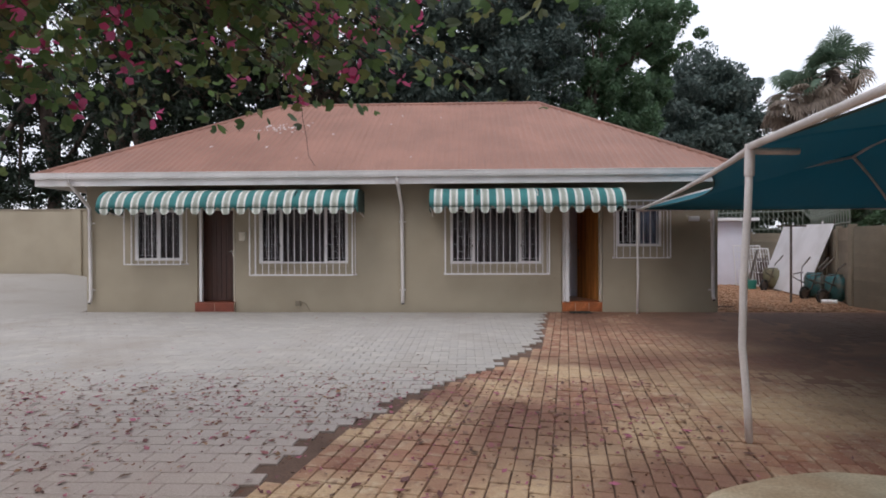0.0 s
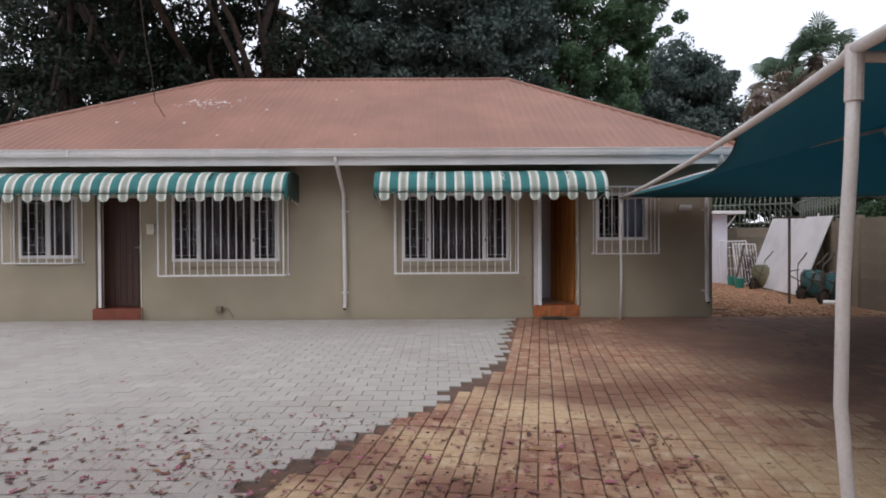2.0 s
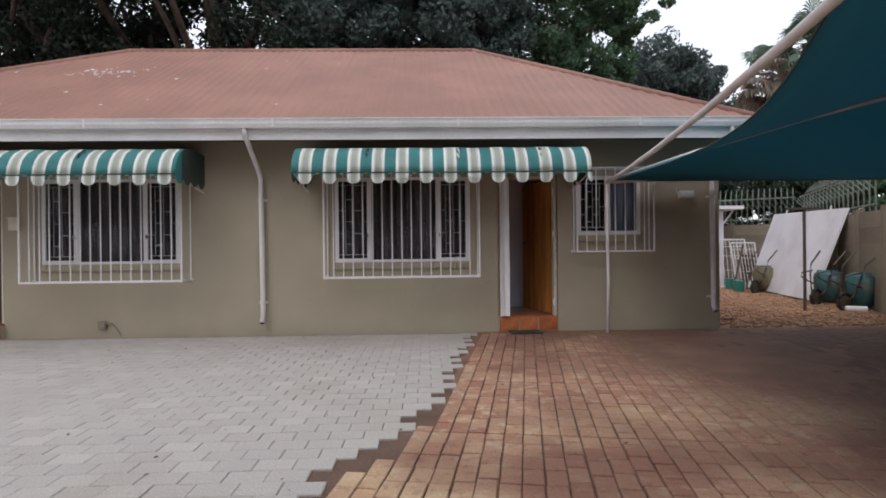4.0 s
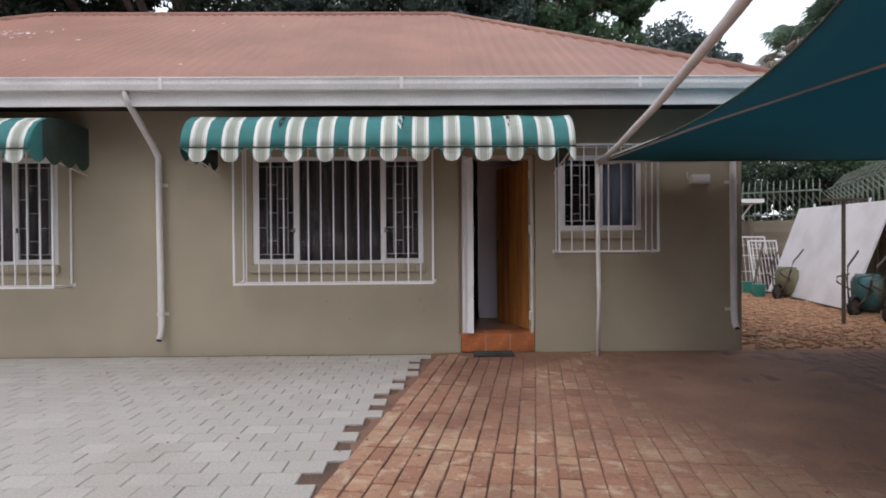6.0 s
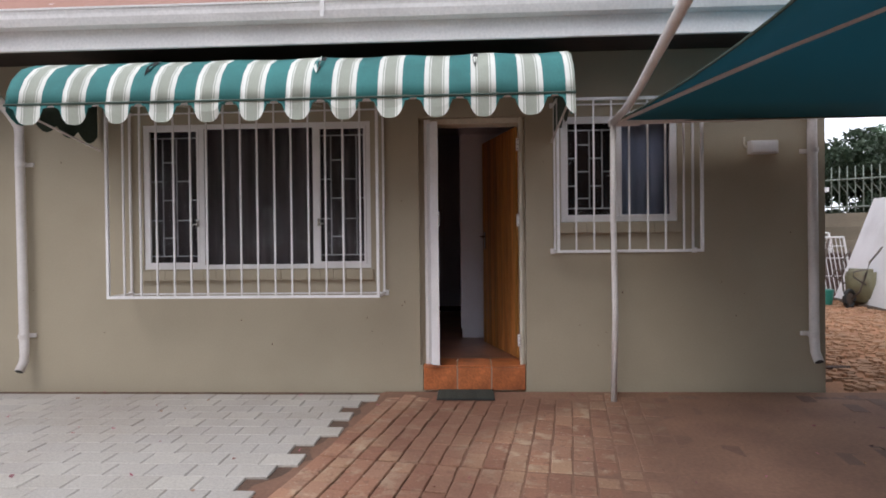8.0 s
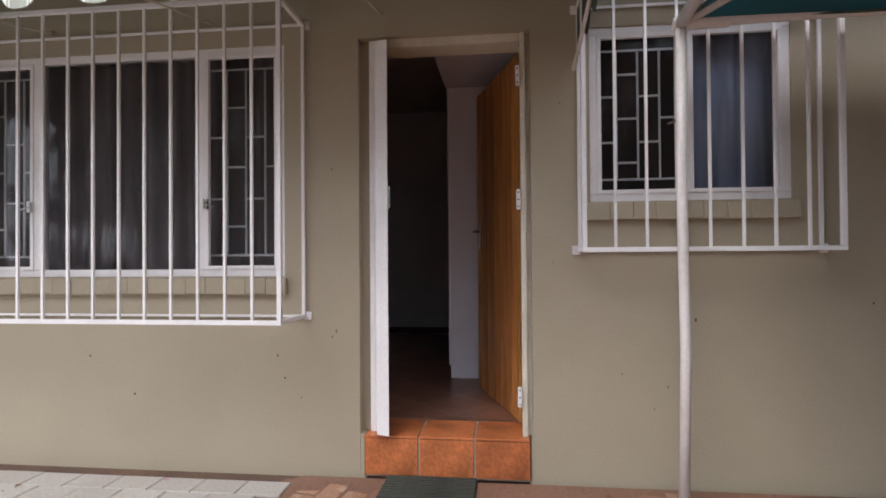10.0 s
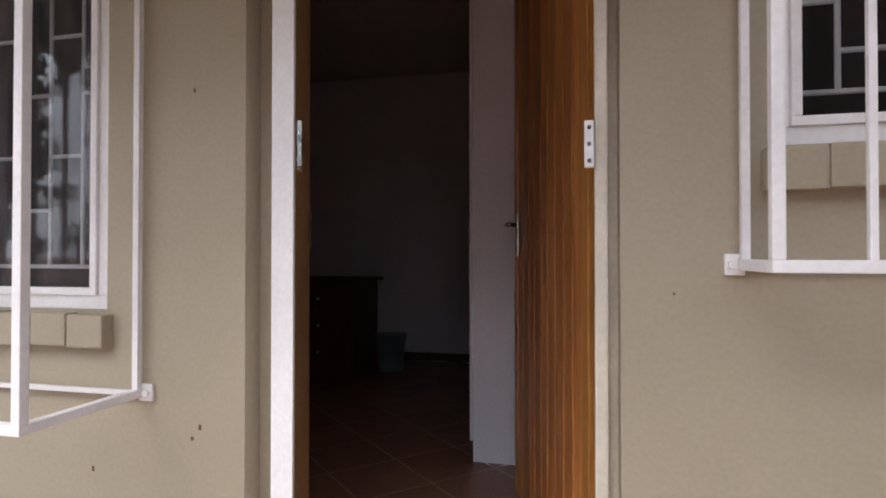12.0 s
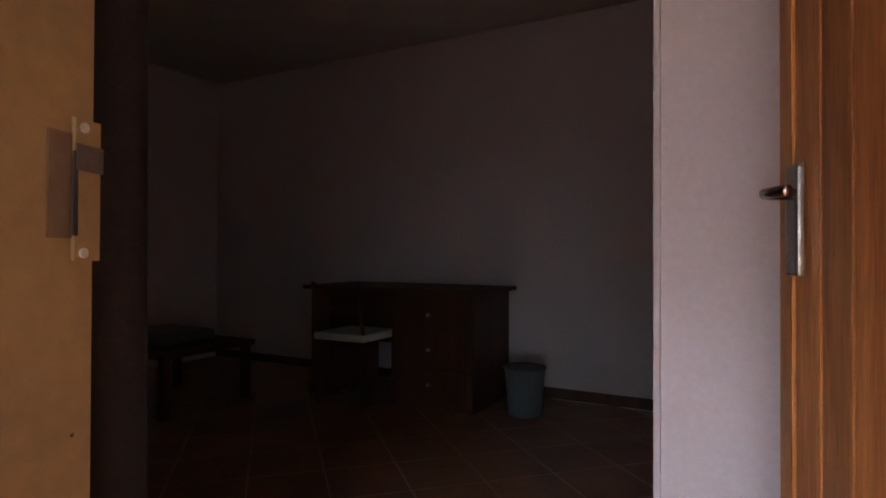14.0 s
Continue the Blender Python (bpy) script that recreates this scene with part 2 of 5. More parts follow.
    l.new(fine, v.inputs[0])
    l.new(v.outputs[0], hsv.inputs["Value"])
    l.new(col, hsv.inputs["Color"])
    l.new(hsv.outputs[0], b.inputs["Base Color"])
    b.inputs["Roughness"].default_value = 0.8
    b.inputs["Specular IOR Level"].default_value = 0.35
    bp = n.new("ShaderNodeBump")
    bp.inputs["Strength"].default_value, bp.inputs["Distance"].default_value = 0.35, 0.006
    l.new(fine, bp.inputs["Height"])
    l.new(bp.outputs[0], b.inputs["Normal"])
    return m


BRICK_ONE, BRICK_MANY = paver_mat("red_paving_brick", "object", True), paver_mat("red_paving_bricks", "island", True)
GREY_ONE, GREY_MANY = paver_mat("grey_paving_block", "object", False), paver_mat("grey_paving_blocks", "island", False)


# ---- building helpers ----
def mesh_of(name, bm, material, smooth=False):
    me = bpy.data.meshes.new(name)
    bm.normal_update()
    bm.to_mesh(me)
    bm.free()
    for m in material if isinstance(material, (list, tuple)) else [material]:
        me.materials.append(m)
    if smooth:
        me.shade_smooth()
    return me


def part(name, bm, material, parent=None, label="", smooth=False):
    ob = new(name, mesh_of(name, bm, material, smooth))
    if parent:
        ob.parent = parent
        ob.matrix_parent_inverse = Matrix.Identity(4) if parent.data else parent.matrix_basis.inverted()
    return tagged(ob, label=label)


def thing(name, place, label, category, group=""):
    ob = new(name)
    ob.empty_display_size = 0.1
    ob.location = place
    return tagged(ob, label, category, group)


def setting(ob):
    return tagged(ob, kind="structure")


def bx(bm, x0, y0, z0, x1, y1, z1, bev=0.0, turn=None):
    r = bmesh.ops.create_cube(bm, size=1)
    for v in r["verts"]:
        v.co = Vector(((x0 + x1) / 2 + v.co.x * (x1 - x0), (y0 + y1) / 2 + v.co.y * (y1 - y0), (z0 + z1) / 2 + v.co.z * (z1 - z0)))
    if turn:
        bmesh.ops.transform(bm, matrix=turn, verts=r["verts"])
    if bev:
        edges = {e for v in r["verts"] for e in v.link_edges}
        bmesh.ops.bevel(bm, geom=list(edges), offset=bev, segments=2, affect="EDGES", profile=0.7)
    return bm


def rod(bm, a, b, r, seg=8, r2=None):
    a, b = Vector(a), Vector(b)
    m = Matrix.Translation((a + b) / 2) @ (b - a).to_track_quat("Z", "Y").to_matrix().to_4x4()
    bmesh.ops.create_cone(bm, cap_ends=True, segments=seg, radius1=r, radius2=r if r2 is None else r2, depth=(b - a).length, matrix=m)
    return bm


def tube(bm, pts, r, seg=8):
    """A bent pipe through the points, with rings that follow the bend."""
    pts = [Vector(p) for p in pts]
    rings = []
    for k, p in enumerate(pts):
        d = (pts[min(k + 1, len(pts) - 1)] - pts[max(k - 1, 0)]).normalized()
        side = d.cross(Vector((0.123, 0.2, 1) if abs(d.z) < 0.95 else (1, 0.1, 0))).normalized()
        up = side.cross(d)
        rr = r[k] if isinstance(r, (list, tuple)) else r
        rings.append([bm.verts.new(p + (side * math.cos(a) + up * math.sin(a)) * rr) for a in (2 * math.pi * s / seg for s in range(seg))])
    for a, b in zip(rings, rings[1:]):
        for s in range(seg):
            bm.faces.new((a[s], a[(s + 1) % seg], b[(s + 1) % seg], b[s]))
    bm.faces.new(rings[0][::-1])
    bm.faces.new(rings[-1])
    return bm


def B():
    return bmesh.new()


def raw(name, verts, faces, material, smooth=False):
    me = bpy.data.meshes.new(name)
    me.from_pydata(verts, [], faces)
    for m in material if isinstance(material, (list, tuple)) else [material]:
        me.materials.append(m)
    if smooth:
        me.shade_smooth()
    return new(name, me)


def quads(name, v, material):
    """A mesh of loose quads from an array of n x 4 corners."""
    v = np.asarray(v, dtype=np.float32)
    n = len(v)
    me = bpy.data.meshes.new(name)
    me.vertices.add(4 * n)
    me.vertices.foreach_set("co", v.reshape(-1))
    me.loops.add(4 * n)
    me.loops.foreach_set("vertex_index", np.arange(4 * n, dtype=np.int32))
    me.polygons.add(n)
    me.polygons.foreach_set("loop_start", np.arange(0, 4 * n, 4, dtype=np.int32))
    me.update(calc_edges=True)
    me.validate()
    me.materials.append(material)
    return new(name, me)

# ---- the house ----
X0, X1, TOP = -7.98, 5.72, 2.86
OPENINGS = [(-6.90, -5.82, 1.12, 2.24), (-5.50, -4.65, 0.0, 2.27), (-4.12, -2.16, 1.05, 2.27),
            (0.06, 2.02, 1.035, 2.27), (2.425, 3.314, 0.0, 2.28), (3.605, 4.55, 1.40, 2.27)]


def pierced_wall(name, x0, x1, z0, z1, y0, y1, holes, material):
    """A wall along x with its openings: one solid piece for each column and each part above or below a hole."""
    bm, x = B(), x0
    for a, b, lo, hi in sorted(holes):
        bx(bm, x, y0, z0, a, y1, z1)
        if lo > z0:
            bx(bm, a, y0, z0, b, y1, lo)
        bx(bm, a, y0, hi, b, y1, z1)
        x = b
    bx(bm, x, y0, z0, x1, y1, z1)
    bmesh.ops.remove_doubles(bm, verts=bm.verts, dist=1e-4)
    return setting(part(name, bm, material))


pierced_wall("wall_south", X0, X1, -0.05, TOP, 0, 0.24, OPENINGS, WALL)
for nm, box in (("wall_west", (X0, 0.24, -0.05, X0 + 0.24, 7.4, TOP)), ("wall_east", (X1 - 0.24, 0.24, -0.05, X1, 7.4, TOP)),
                ("wall_north", (X0 + 0.24, 7.16, -0.05, X1 - 0.24, 7.4, TOP))):
    setting(part(nm, bx(B(), *box), WALL))

EX0, EX1, EY0, EY1, EZ, RZ = -8.65, 6.1, -0.62, 8.02, 2.93, 5.37
RX0, RX1, RY = -4.72, 2.42, 3.7


def roof_top(x, y):
    ts = [(y - EY0) / (RY - EY0), (EY1 - y) / (EY1 - RY), (x - EX0) / (RX0 - EX0), (EX1 - x) / (EX1 - RX1)]
    return EZ + (RZ - EZ) * max(0.0, min(1.0, *ts))


def corrugated(name, u0, u1, step, strip):
    """Corrugated sheeting: strip(u) gives the foot and the head of the line at u; the waves run up the slope."""
    vs, fs, k = [], [], 0
    n = int((u1 - u0) / step)
    for i in range(n + 1):
        u = u0 + (u1 - u0) * i / n
        wave = 0.009 * math.cos(2 * math.pi * u / 0.152)
        lap = 0.004 if int(u / 0.76) % 2 else 0
        a, b = strip(u)
        vs += [(a[0], a[1], a[2] + wave + lap), (b[0], b[1], b[2] + wave + lap)]
        if i:
            j = 2 * i
            fs.append((j - 2, j, j + 1, j - 1))
    return vs, fs


def slope_south(x):
    t = min(1, (x - EX0) / (RX0 - EX0), (EX1 - x) / (EX1 - RX1))
    return (x, EY0, EZ + 0.02), (x, EY0 + (RY - EY0) * t, EZ + 0.02 + (RZ - EZ) * t)


def slope_north(x):
    t = min(1, (x - EX0) / (RX0 - EX0), (EX1 - x) / (EX1 - RX1))
    return (x, EY1, EZ + 0.02), (x, EY1 + (RY - EY1) * t, EZ + 0.02 + (RZ - EZ) * t)


def slope_side(ex, rx):
    def f(y):
        t = min((y - EY0) / (RY - EY0), (EY1 - y) / (EY1 - RY))
        return (ex, y, EZ + 0.02), (ex + (rx - ex) * t, y, EZ + 0.02 + (RZ - EZ) * t)
    return f


for nm, args in (("roof_south", (EX0, EX1, 0.019, slope_south)), ("roof_north", (EX0, EX1, 0.076, slope_north)),
                 ("roof_east", (EY0, EY1, 0.038, slope_side(EX1, RX1))), ("roof_west", (EY0, EY1, 0.038, slope_side(EX0, RX0)))):
    vs, fs = corrugated(nm, *args)
    setting(raw(nm, vs, fs, ROOF))
caps = B()
for a, b in (((RX0, RY, RZ), (RX1, RY, RZ)), ((RX1, RY, RZ), (EX1, EY0, EZ)), ((RX0, RY, RZ), (EX0, EY0, EZ)),
             ((RX1, RY, RZ), (EX1, EY1, EZ)), ((RX0, RY, RZ), (EX0, EY1, EZ))):
    tube(caps, [Vector(a) + Vector((0, 0, 0.015)), Vector(b) + Vector((0, 0, 0.015))], 0.055, 10)
setting(part("roof_ridge_caps", caps, ROOF, smooth=True))
setting(part("ceiling", bx(B(), X0 + 0.01, 0.01, TOP, X1 - 0.01, 7.39, TOP + 0.03), CEIL))
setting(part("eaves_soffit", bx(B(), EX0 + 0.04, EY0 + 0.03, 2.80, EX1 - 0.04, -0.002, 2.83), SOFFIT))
for nm, box in (("fascia_south", (EX0, EY0 - 0.02, 2.70, EX1, EY0 + 0.01, 2.92)), ("fascia_east", (EX1 - 0.03, EY0 + 0.012, 2.70, EX1, EY1, 2.92)),
                ("fascia_west", (EX0, EY0 + 0.012, 2.70, EX0 + 0.03, EY1, 2.92)), ("fascia_north", (EX0 + 0.03, EY1, 2.70, EX1 - 0.03, EY1 + 0.03, 2.92))):
    setting(part(nm, bx(B(), *box, 0.004), GUTTER))
flakes = B()
for k in range(70):
    x, y = random.gauss(-4.15, 0.35), random.gauss(1.95, 0.16)
    if random.random() < 0.2:
        x, y = random.uniform(-7, 3), random.uniform(0, 3)
    z = roof_top(x, y) + 0.038
    s = random.uniform(0.008, 0.035)
    vs = [flakes.verts.new((x + s * math.cos(a) * random.uniform(0.6, 1.6), y + s * math.sin(a), z + s * math.sin(a) * 0.56)) for a in (0.3, 1.6, 2.9, 4.2, 5.4)]
    flakes.faces.new(vs)
tagged(part("roof_paint_flakes", flakes, WHITE), "small white paint splashes on the red roof", "paint", kind="stuff")


def gutter():
    g = thing("roof_gutter", (EX0, EY0, 2.9), "long white box gutter along the eaves, slightly dirty", "gutter")
    prof = [(0.0, 0.11), (0.0, 0.0), (-0.085, 0.0), (-0.105, 0.05), (-0.11, 0.115), (-0.122, 0.12), (-0.122, 0.108), (-0.114, 0.104), (-0.1, 0.05), (-0.08, 0.006), (-0.006, 0.006), (-0.006, 0.11)]
    bm = B()
    cols = [[bm.verts.new((x, EY0 - 0.022 + a, 2.845 + b)) for a, b in prof] for x in (EX0 - 0.02, EX1 + 0.02)]
    n = len(prof)
    for k in range(n):
        bm.faces.new((cols[0][k], cols[0][(k + 1) % n], cols[1][(k + 1) % n], cols[1][k]))
    for x in (EX0 - 0.02, EX1 + 0.02):
        vs = [bm.verts.new((x, EY0 - 0.022 + a, 2.845 + b)) for a, b in prof[:5]]
        bm.faces.new(vs)
    bmesh.ops.recalc_face_normals(bm, faces=bm.faces)
    part("trough", bm, GUTTER, g)
    for x in np.arange(EX0 + 0.7, EX1, 2.44):
        part("joint", bx(B(), x, EY0 - 0.147, 2.843, x + 0.03, EY0 - 0.143, 2.962), GUTTER, g)


gutter()


def downpipe(x, foot, group="downpipes on the front wall", lean=0.0, label="white painted round downpipe against the beige wall"):
    d = thing("downpipe", (x, -0.07, foot), label, "downpipe", group)
    pts = [(x - 0.03 - lean, EY0 - 0.07, 2.85), (x - 0.03 - lean, EY0 - 0.07, 2.76), (x - 0.02 - lean, -0.58, 2.68), (x - 0.01, -0.16, 2.36), (x, -0.075, 2.26),
           (x, -0.07, 2.1), (x + 0.012, -0.07, foot + 0.16), (x + 0.012, -0.08, foot + 0.07), (x + 0.012, -0.13, foot)]
    part("pipe", tube(B(), pts, 0.036, 12), PIPE, d, smooth=True)
    part("mouth", tube(B(), [(x + 0.012, -0.129, foot + 0.004), (x + 0.012, -0.134, foot - 0.003)], 0.03, 12), BLACK, d)
    for z in (1.93, 0.46):
        c = B()
        bx(c, x - 0.062, -0.02, z, x + 0.075, -0.004, z + 0.035, 0.003)
        tube(c, [(x + 0.006, -0.07, z), (x + 0.006, -0.07, z + 0.035)], 0.041, 12)
        part("clip", c, PIPE, d)
    return d


downpipe(-0.975, 0.19)
downpipe(-7.86, 0.19)
downpipe(5.58, 0.27)

# ---- windows with their cages ----


def bars_pattern(bm, x0, x1, z0, z1, y, flip):
    """Light inner burglar bars: uprights with short staggered cross bars."""
    r, w, h = 0.006, x1 - x0, z1 - z0
    for z in (z0 + 0.075, z1 - 0.07):
        rod(bm, (x0, y, z), (x1, y, z), r, 6)
    us = [0.24, 0.52, 0.80] if not flip else [0.26, 0.5, 0.76]
    for u in us:
        rod(bm, (x0 + u * w, y, z0 + 0.075), (x0 + u * w, y, z1 - 0.07), r, 6)
    gaps = [(0, us[0]), (us[0], us[1]), (us[1], us[2]), (us[2], 1)]
    for k, (a, b) in enumerate(gaps):
        for q in ((0.33, 0.62) if (k + flip) % 2 == 0 else (0.2, 0.48, 0.76)):
            if k in (0, 3) and q in (0.2, 0.76):
                continue
            z = z0 + q * h
            rod(bm, (x0 + a * w, y, z), (x0 + b * w, y, z), r, 6)


def curtain(bm, x0, x1, z0, z1, y, waves=14, seed=0):
    rnd = random.Random(seed)
    n = max(20, int((x1 - x0) / 0.018))
    ph = [rnd.uniform(0, 6) for _ in range(4)]
    rows = []
    for z in (z0, (z0 + z1) / 2, z1):
        rows.append([bm.verts.new((x0 + (x1 - x0) * k / n, y + 0.016 * math.sin(k / n * waves * 6.28 + ph[0] + z * 0.3) + 0.006 * math.sin(k / n * waves * 10 + ph[1]), z)) for k in range(n + 1)])
    for a, b in zip(rows, rows[1:]):
        for k in range(n):
            bm.faces.new((a[k], a[k + 1], b[k + 1], b[k]))
    return bm


def window(number, hole, lights, cage, curtain_mat, label):
    """A steel window in its reveal: frame, mullions, panes, inner bars and sill; its curtain and its cage are things of their own."""
    x0, x1, z0, z1 = hole
    y = 0.03
    w = setting(new(f"window_{number}"))
    w.location = ((x0 + x1) / 2, y, z0)
    f = B()
    t = 0.038
    bx(f, x0, y - 0.02, z0, x1, y + 0.03, z0 + t, 0.004)
    bx(f, x0, y - 0.02, z1 - t, x1, y + 0.03, z1, 0.004)
    bx(f, x0, y - 0.02, z0 + t, x0 + t, y + 0.03, z1 - t, 0.004)
    bx(f, x1 - t, y - 0.02, z0 + t, x1, y + 0.03, z1 - t, 0.004)
    part("window_frame", f, WHITE, w)
    cuts = [x0 + t] + lights + [x1 - t]
    for k, (a, b) in enumerate(zip(cuts, cuts[1:])):
        if k:
            part("mullion", bx(B(), a - 0.022, y - 0.025, z0 + t, a + 0.022, y + 0.032, z1 - t, 0.004), WHITE, w)
        a2, b2 = a + (0.022 if k else 0), b - (0.022 if k < len(cuts) - 2 else 0)
        opening = len(lights) == 1 or k != 1
        if opening:
            s, q = B(), 0.02
            bx(s, a2, y - 0.03, z0 + t, b2, y - 0.005, z0 + t + q, 0.003)
            bx(s, a2, y - 0.03, z1 - t - q, b2, y - 0.005, z1 - t, 0.003)
            bx(s, a2, y - 0.03, z0 + t + q, a2 + q, y - 0.005, z1 - t - q, 0.003)
            bx(s, b2 - q, y - 0.03, z0 + t + q, b2, y - 0.005, z1 - t - q, 0.003)
            part("sash", s, WHITE, w)
        part("pane", bx(B(), a2 + 0.004, y + 0.002, z0 + t, b2 - 0.004, y + 0.006, z1 - t), GLASS, w)
        if opening and not (len(lights) == 1 and k == 1):
            g = B()
            bars_pattern(g, a2 + 0.01, b2 - 0.01, z0 + t, z1 - t, y + 0.016, k % 2)
            part("inner_bars", g, WHITE, w)
            h = B()
            hx = b2 - 0.01 if k == 0 else a2 + 0.01
            bx(h, hx - 0.012, y - 0.05, z0 + 0.36, hx + 0.012, y - 0.03, z0 + 0.42, 0.004)
            rod(h, (hx, y - 0.045, z0 + 0.39), (hx - (0.06 if k == 0 else -0.06), y - 0.06, z0 + 0.37), 0.006)
            part("window_catch", h, STEEL, w)
    sl = setting(part("window_sill", bx(B(), x0 - 0.015, -0.03, z0 - 0.092, x1 + 0.015, y + 0.03, z0 - 0.022), WALL))
    n = int((x1 - x0 + 0.04) / 0.108)
    wdt = (x1 - x0 + 0.04) / n
    me = mesh_of("brick", bx(B(), 0.0003, -0.042, -0.092, wdt - 0.0003, 0.05, -0.006, 0.007), WALL)
    for k in range(n):
        br = new("brick", me)
        br.location = (x0 - 0.02 + k * wdt, random.uniform(-0.004, 0.004), z0 + random.uniform(-0.004, 0.002))
        br.parent = sl
    c = B()
    curtain(c, x0 + 0.004, x1 - 0.004, z0 + 0.005, z1 - 0.004, 0.175, int((x1 - x0) * 8), number)
    tagged(part("curtain", c, curtain_mat, smooth=True), label, "curtain")
    if number == 4:
        tagged(part("curtain", curtain(B(), x0 + 0.004, lights[0], z0 + 0.005, z1 - 0.004, 0.13, 3, 7), DARKCURTAIN, smooth=True), "dark brown curtain behind the barred half of a window", "curtain")
    # cage
    cx0, cx1, cz0, cz1, cy, n = cage
    g = thing("window_cage", ((cx0 + cx1) / 2, 0, cz0), "white painted steel security cage of upright bars over the window", "window bars", "window cages on the house front")
    s = 0.011
    fr = B()
    for z in (cz0, cz1):
        bx(fr, cx0 - s, cy - s, z - s, cx1 + s, cy + s, z + s, 0.003)
        for x in (cx0, cx1):
            bx(fr, x - s, cy + s, z - s, x + s, -0.002, z + s, 0.003)
        bx(fr, cx0 + s, -0.026, z - 0.006, cx1 - s, -0.014, z + 0.006)
    for x in (cx0, cx1):
        bx(fr, x - s, cy - s, cz0 + s, x + s, cy + s, cz1 - s, 0.003)
        bx(fr, x - 0.008, -0.03, cz0 + s, x + 0.008, -0.014, cz1 - s)
    part("cage_frame", fr, WHITE, g)
    me = mesh_of("bar", bx(B(), -0.0065, cy - 0.0065, cz0 + s, 0.0065, cy + 0.0065, cz1 - s, 0.002), WHITE)
    for k in range(1, n - 1):
        br = new("bar", me)
        br.parent = g
        br.matrix_parent_inverse = g.matrix_basis.inverted()
        br.location = (cx0 + (cx1 - cx0) * k / (n - 1) + random.uniform(-0.003, 0.003), 0, 0)
    for x, sd in ((cx0, -1), (cx1, 1)):
        for z in (cz0, cz1):
            bb = bx(B(), x - 0.004 if sd > 0 else x - 0.036, -0.012, z - 0.022, x + 0.036 if sd > 0 else x + 0.004, -0.001, z + 0.022, 0.005)
            rod(bb, (x + sd * 0.022, -0.012, z), (x + sd * 0.022, -0.022, z), 0.009, 6)
            part("wall_bracket", bb, WHITE, g)


CURT = "grey mauve curtain drawn in soft folds behind the window"
window(1, OPENINGS[0], [-6.36], (-6.95, -5.72, 1.045, 2.35, -0.30, 9), CURTAIN, CURT)
window(2, OPENINGS[2], [-3.62, -2.66], (-4.20, -2.00, 0.81, 2.36, -0.33, 17), CURTAIN, CURT)
window(3, OPENINGS[3], [0.57, 1.55], (-0.04, 2.132, 0.828, 2.36, -0.335, 17), CURTAIN, CURT)
window(4, OPENINGS[5], [4.06], (3.55, 4.665, 1.16, 2.36, -0.205, 9), BLUECURTAIN, "pale blue net curtain hanging behind a small window")

# ---- doors and steps ----


def prism(bm, pts, z0, z1):
    """An upright solid over a plan outline."""
    lo, hi = [bm.verts.new((x, y, z0)) for x, y in pts], [bm.verts.new((x, y, z1)) for x, y in pts]
    bm.faces.new(lo), bm.faces.new(hi)
    for k in range(len(pts)):
        bm.faces.new((lo[k], lo[(k + 1) % len(pts)], hi[(k + 1) % len(pts)], hi[k]))
    bmesh.ops.recalc_face_normals(bm, faces=bm.faces)
    return bm


def door_frame(number, x0, x1, ztop, z0=0.215):
    f = setting(new(f"doorframe_{number}"))
    f.location = ((x0 + x1) / 2, 0.1, z0)
    part("left_nose", bx(B(), x0 + 0.045, 0.045, z0, x0 + 0.095, 0.10, ztop, 0.005), WHITE, f)
    part("left_packer", bx(B(), x0, 0.07, z0, x0 + 0.044, 0.24, ztop), WALL, f)
    c = B()
    bx(c, x1 - 0.052, 0.025, z0, x1 - 0.024, 0.06, ztop, 0.006)
    bx(c, x1 - 0.045, 0.061, z0, x1, 0.205, ztop, 0.004)
    part("right_jamb", c, CREAM, f)
    part("door_head", bx(B(), x0 + 0.097, 0.035, ztop - 0.045, x1 - 0.054, 0.2, ztop, 0.006), CREAM, f)
    return f


LEAFPAINT = paint("beige_leaf_paint", (0.33, 0.205, 0.085), 0.5, 0.14, 3, 60, 0.1, stain=(0.18, 0.10, 0.045), amount=0.35, stain_scale=5)
BROWNLEAF = paint("brown_recess", (0.17, 0.10, 0.055), 0.7, 0.2)


def side_leaf(dx=0.0):
    """A narrow leaf on the left jamb, standing a hand's breadth open."""
    d = thing("side_leaf", (2.53 + dx, 0.08, 0.2), "narrow side door leaf with white edge and beige face, slightly open", "door leaf")
    bm = prism(B(), [(x + dx, y) for x, y in ((2.536, -0.045), (2.592, -0.062), (2.482, 0.236), (2.43, 0.236))], 0.234, 2.235)
    bmesh.ops.bevel(bm, geom=[e for e in bm.edges if abs(e.verts[0].co.z - e.verts[1].co.z) > 1], offset=0.004, segments=2, affect="EDGES")
    part("leaf", bm, LEAFPAINT, d)
    part("white_side", prism(B(), [(x + dx, y) for x, y in ((2.527, -0.042), (2.535, -0.040), (2.431, 0.239), (2.424, 0.234))], 0.232, 2.235), WHITE, d)
    part("white_edge", prism(B(), [(x + dx, y) for x, y in ((2.526, -0.042), (2.592, -0.0635), (2.592, -0.072), (2.526, -0.052))], 0.230, 2.24), WHITE, d)
    return d


side_leaf()
side_leaf(-7.95)
for nm, box in (("step_cheek", (2.426, 0.001, -0.05, 2.447, 0.24, 0.215)), ("step_cheek", (3.305, 0.001, -0.05, 3.3135, 0.24, 0.215))):
    setting(part(nm, bx(B(), *box), WALL))


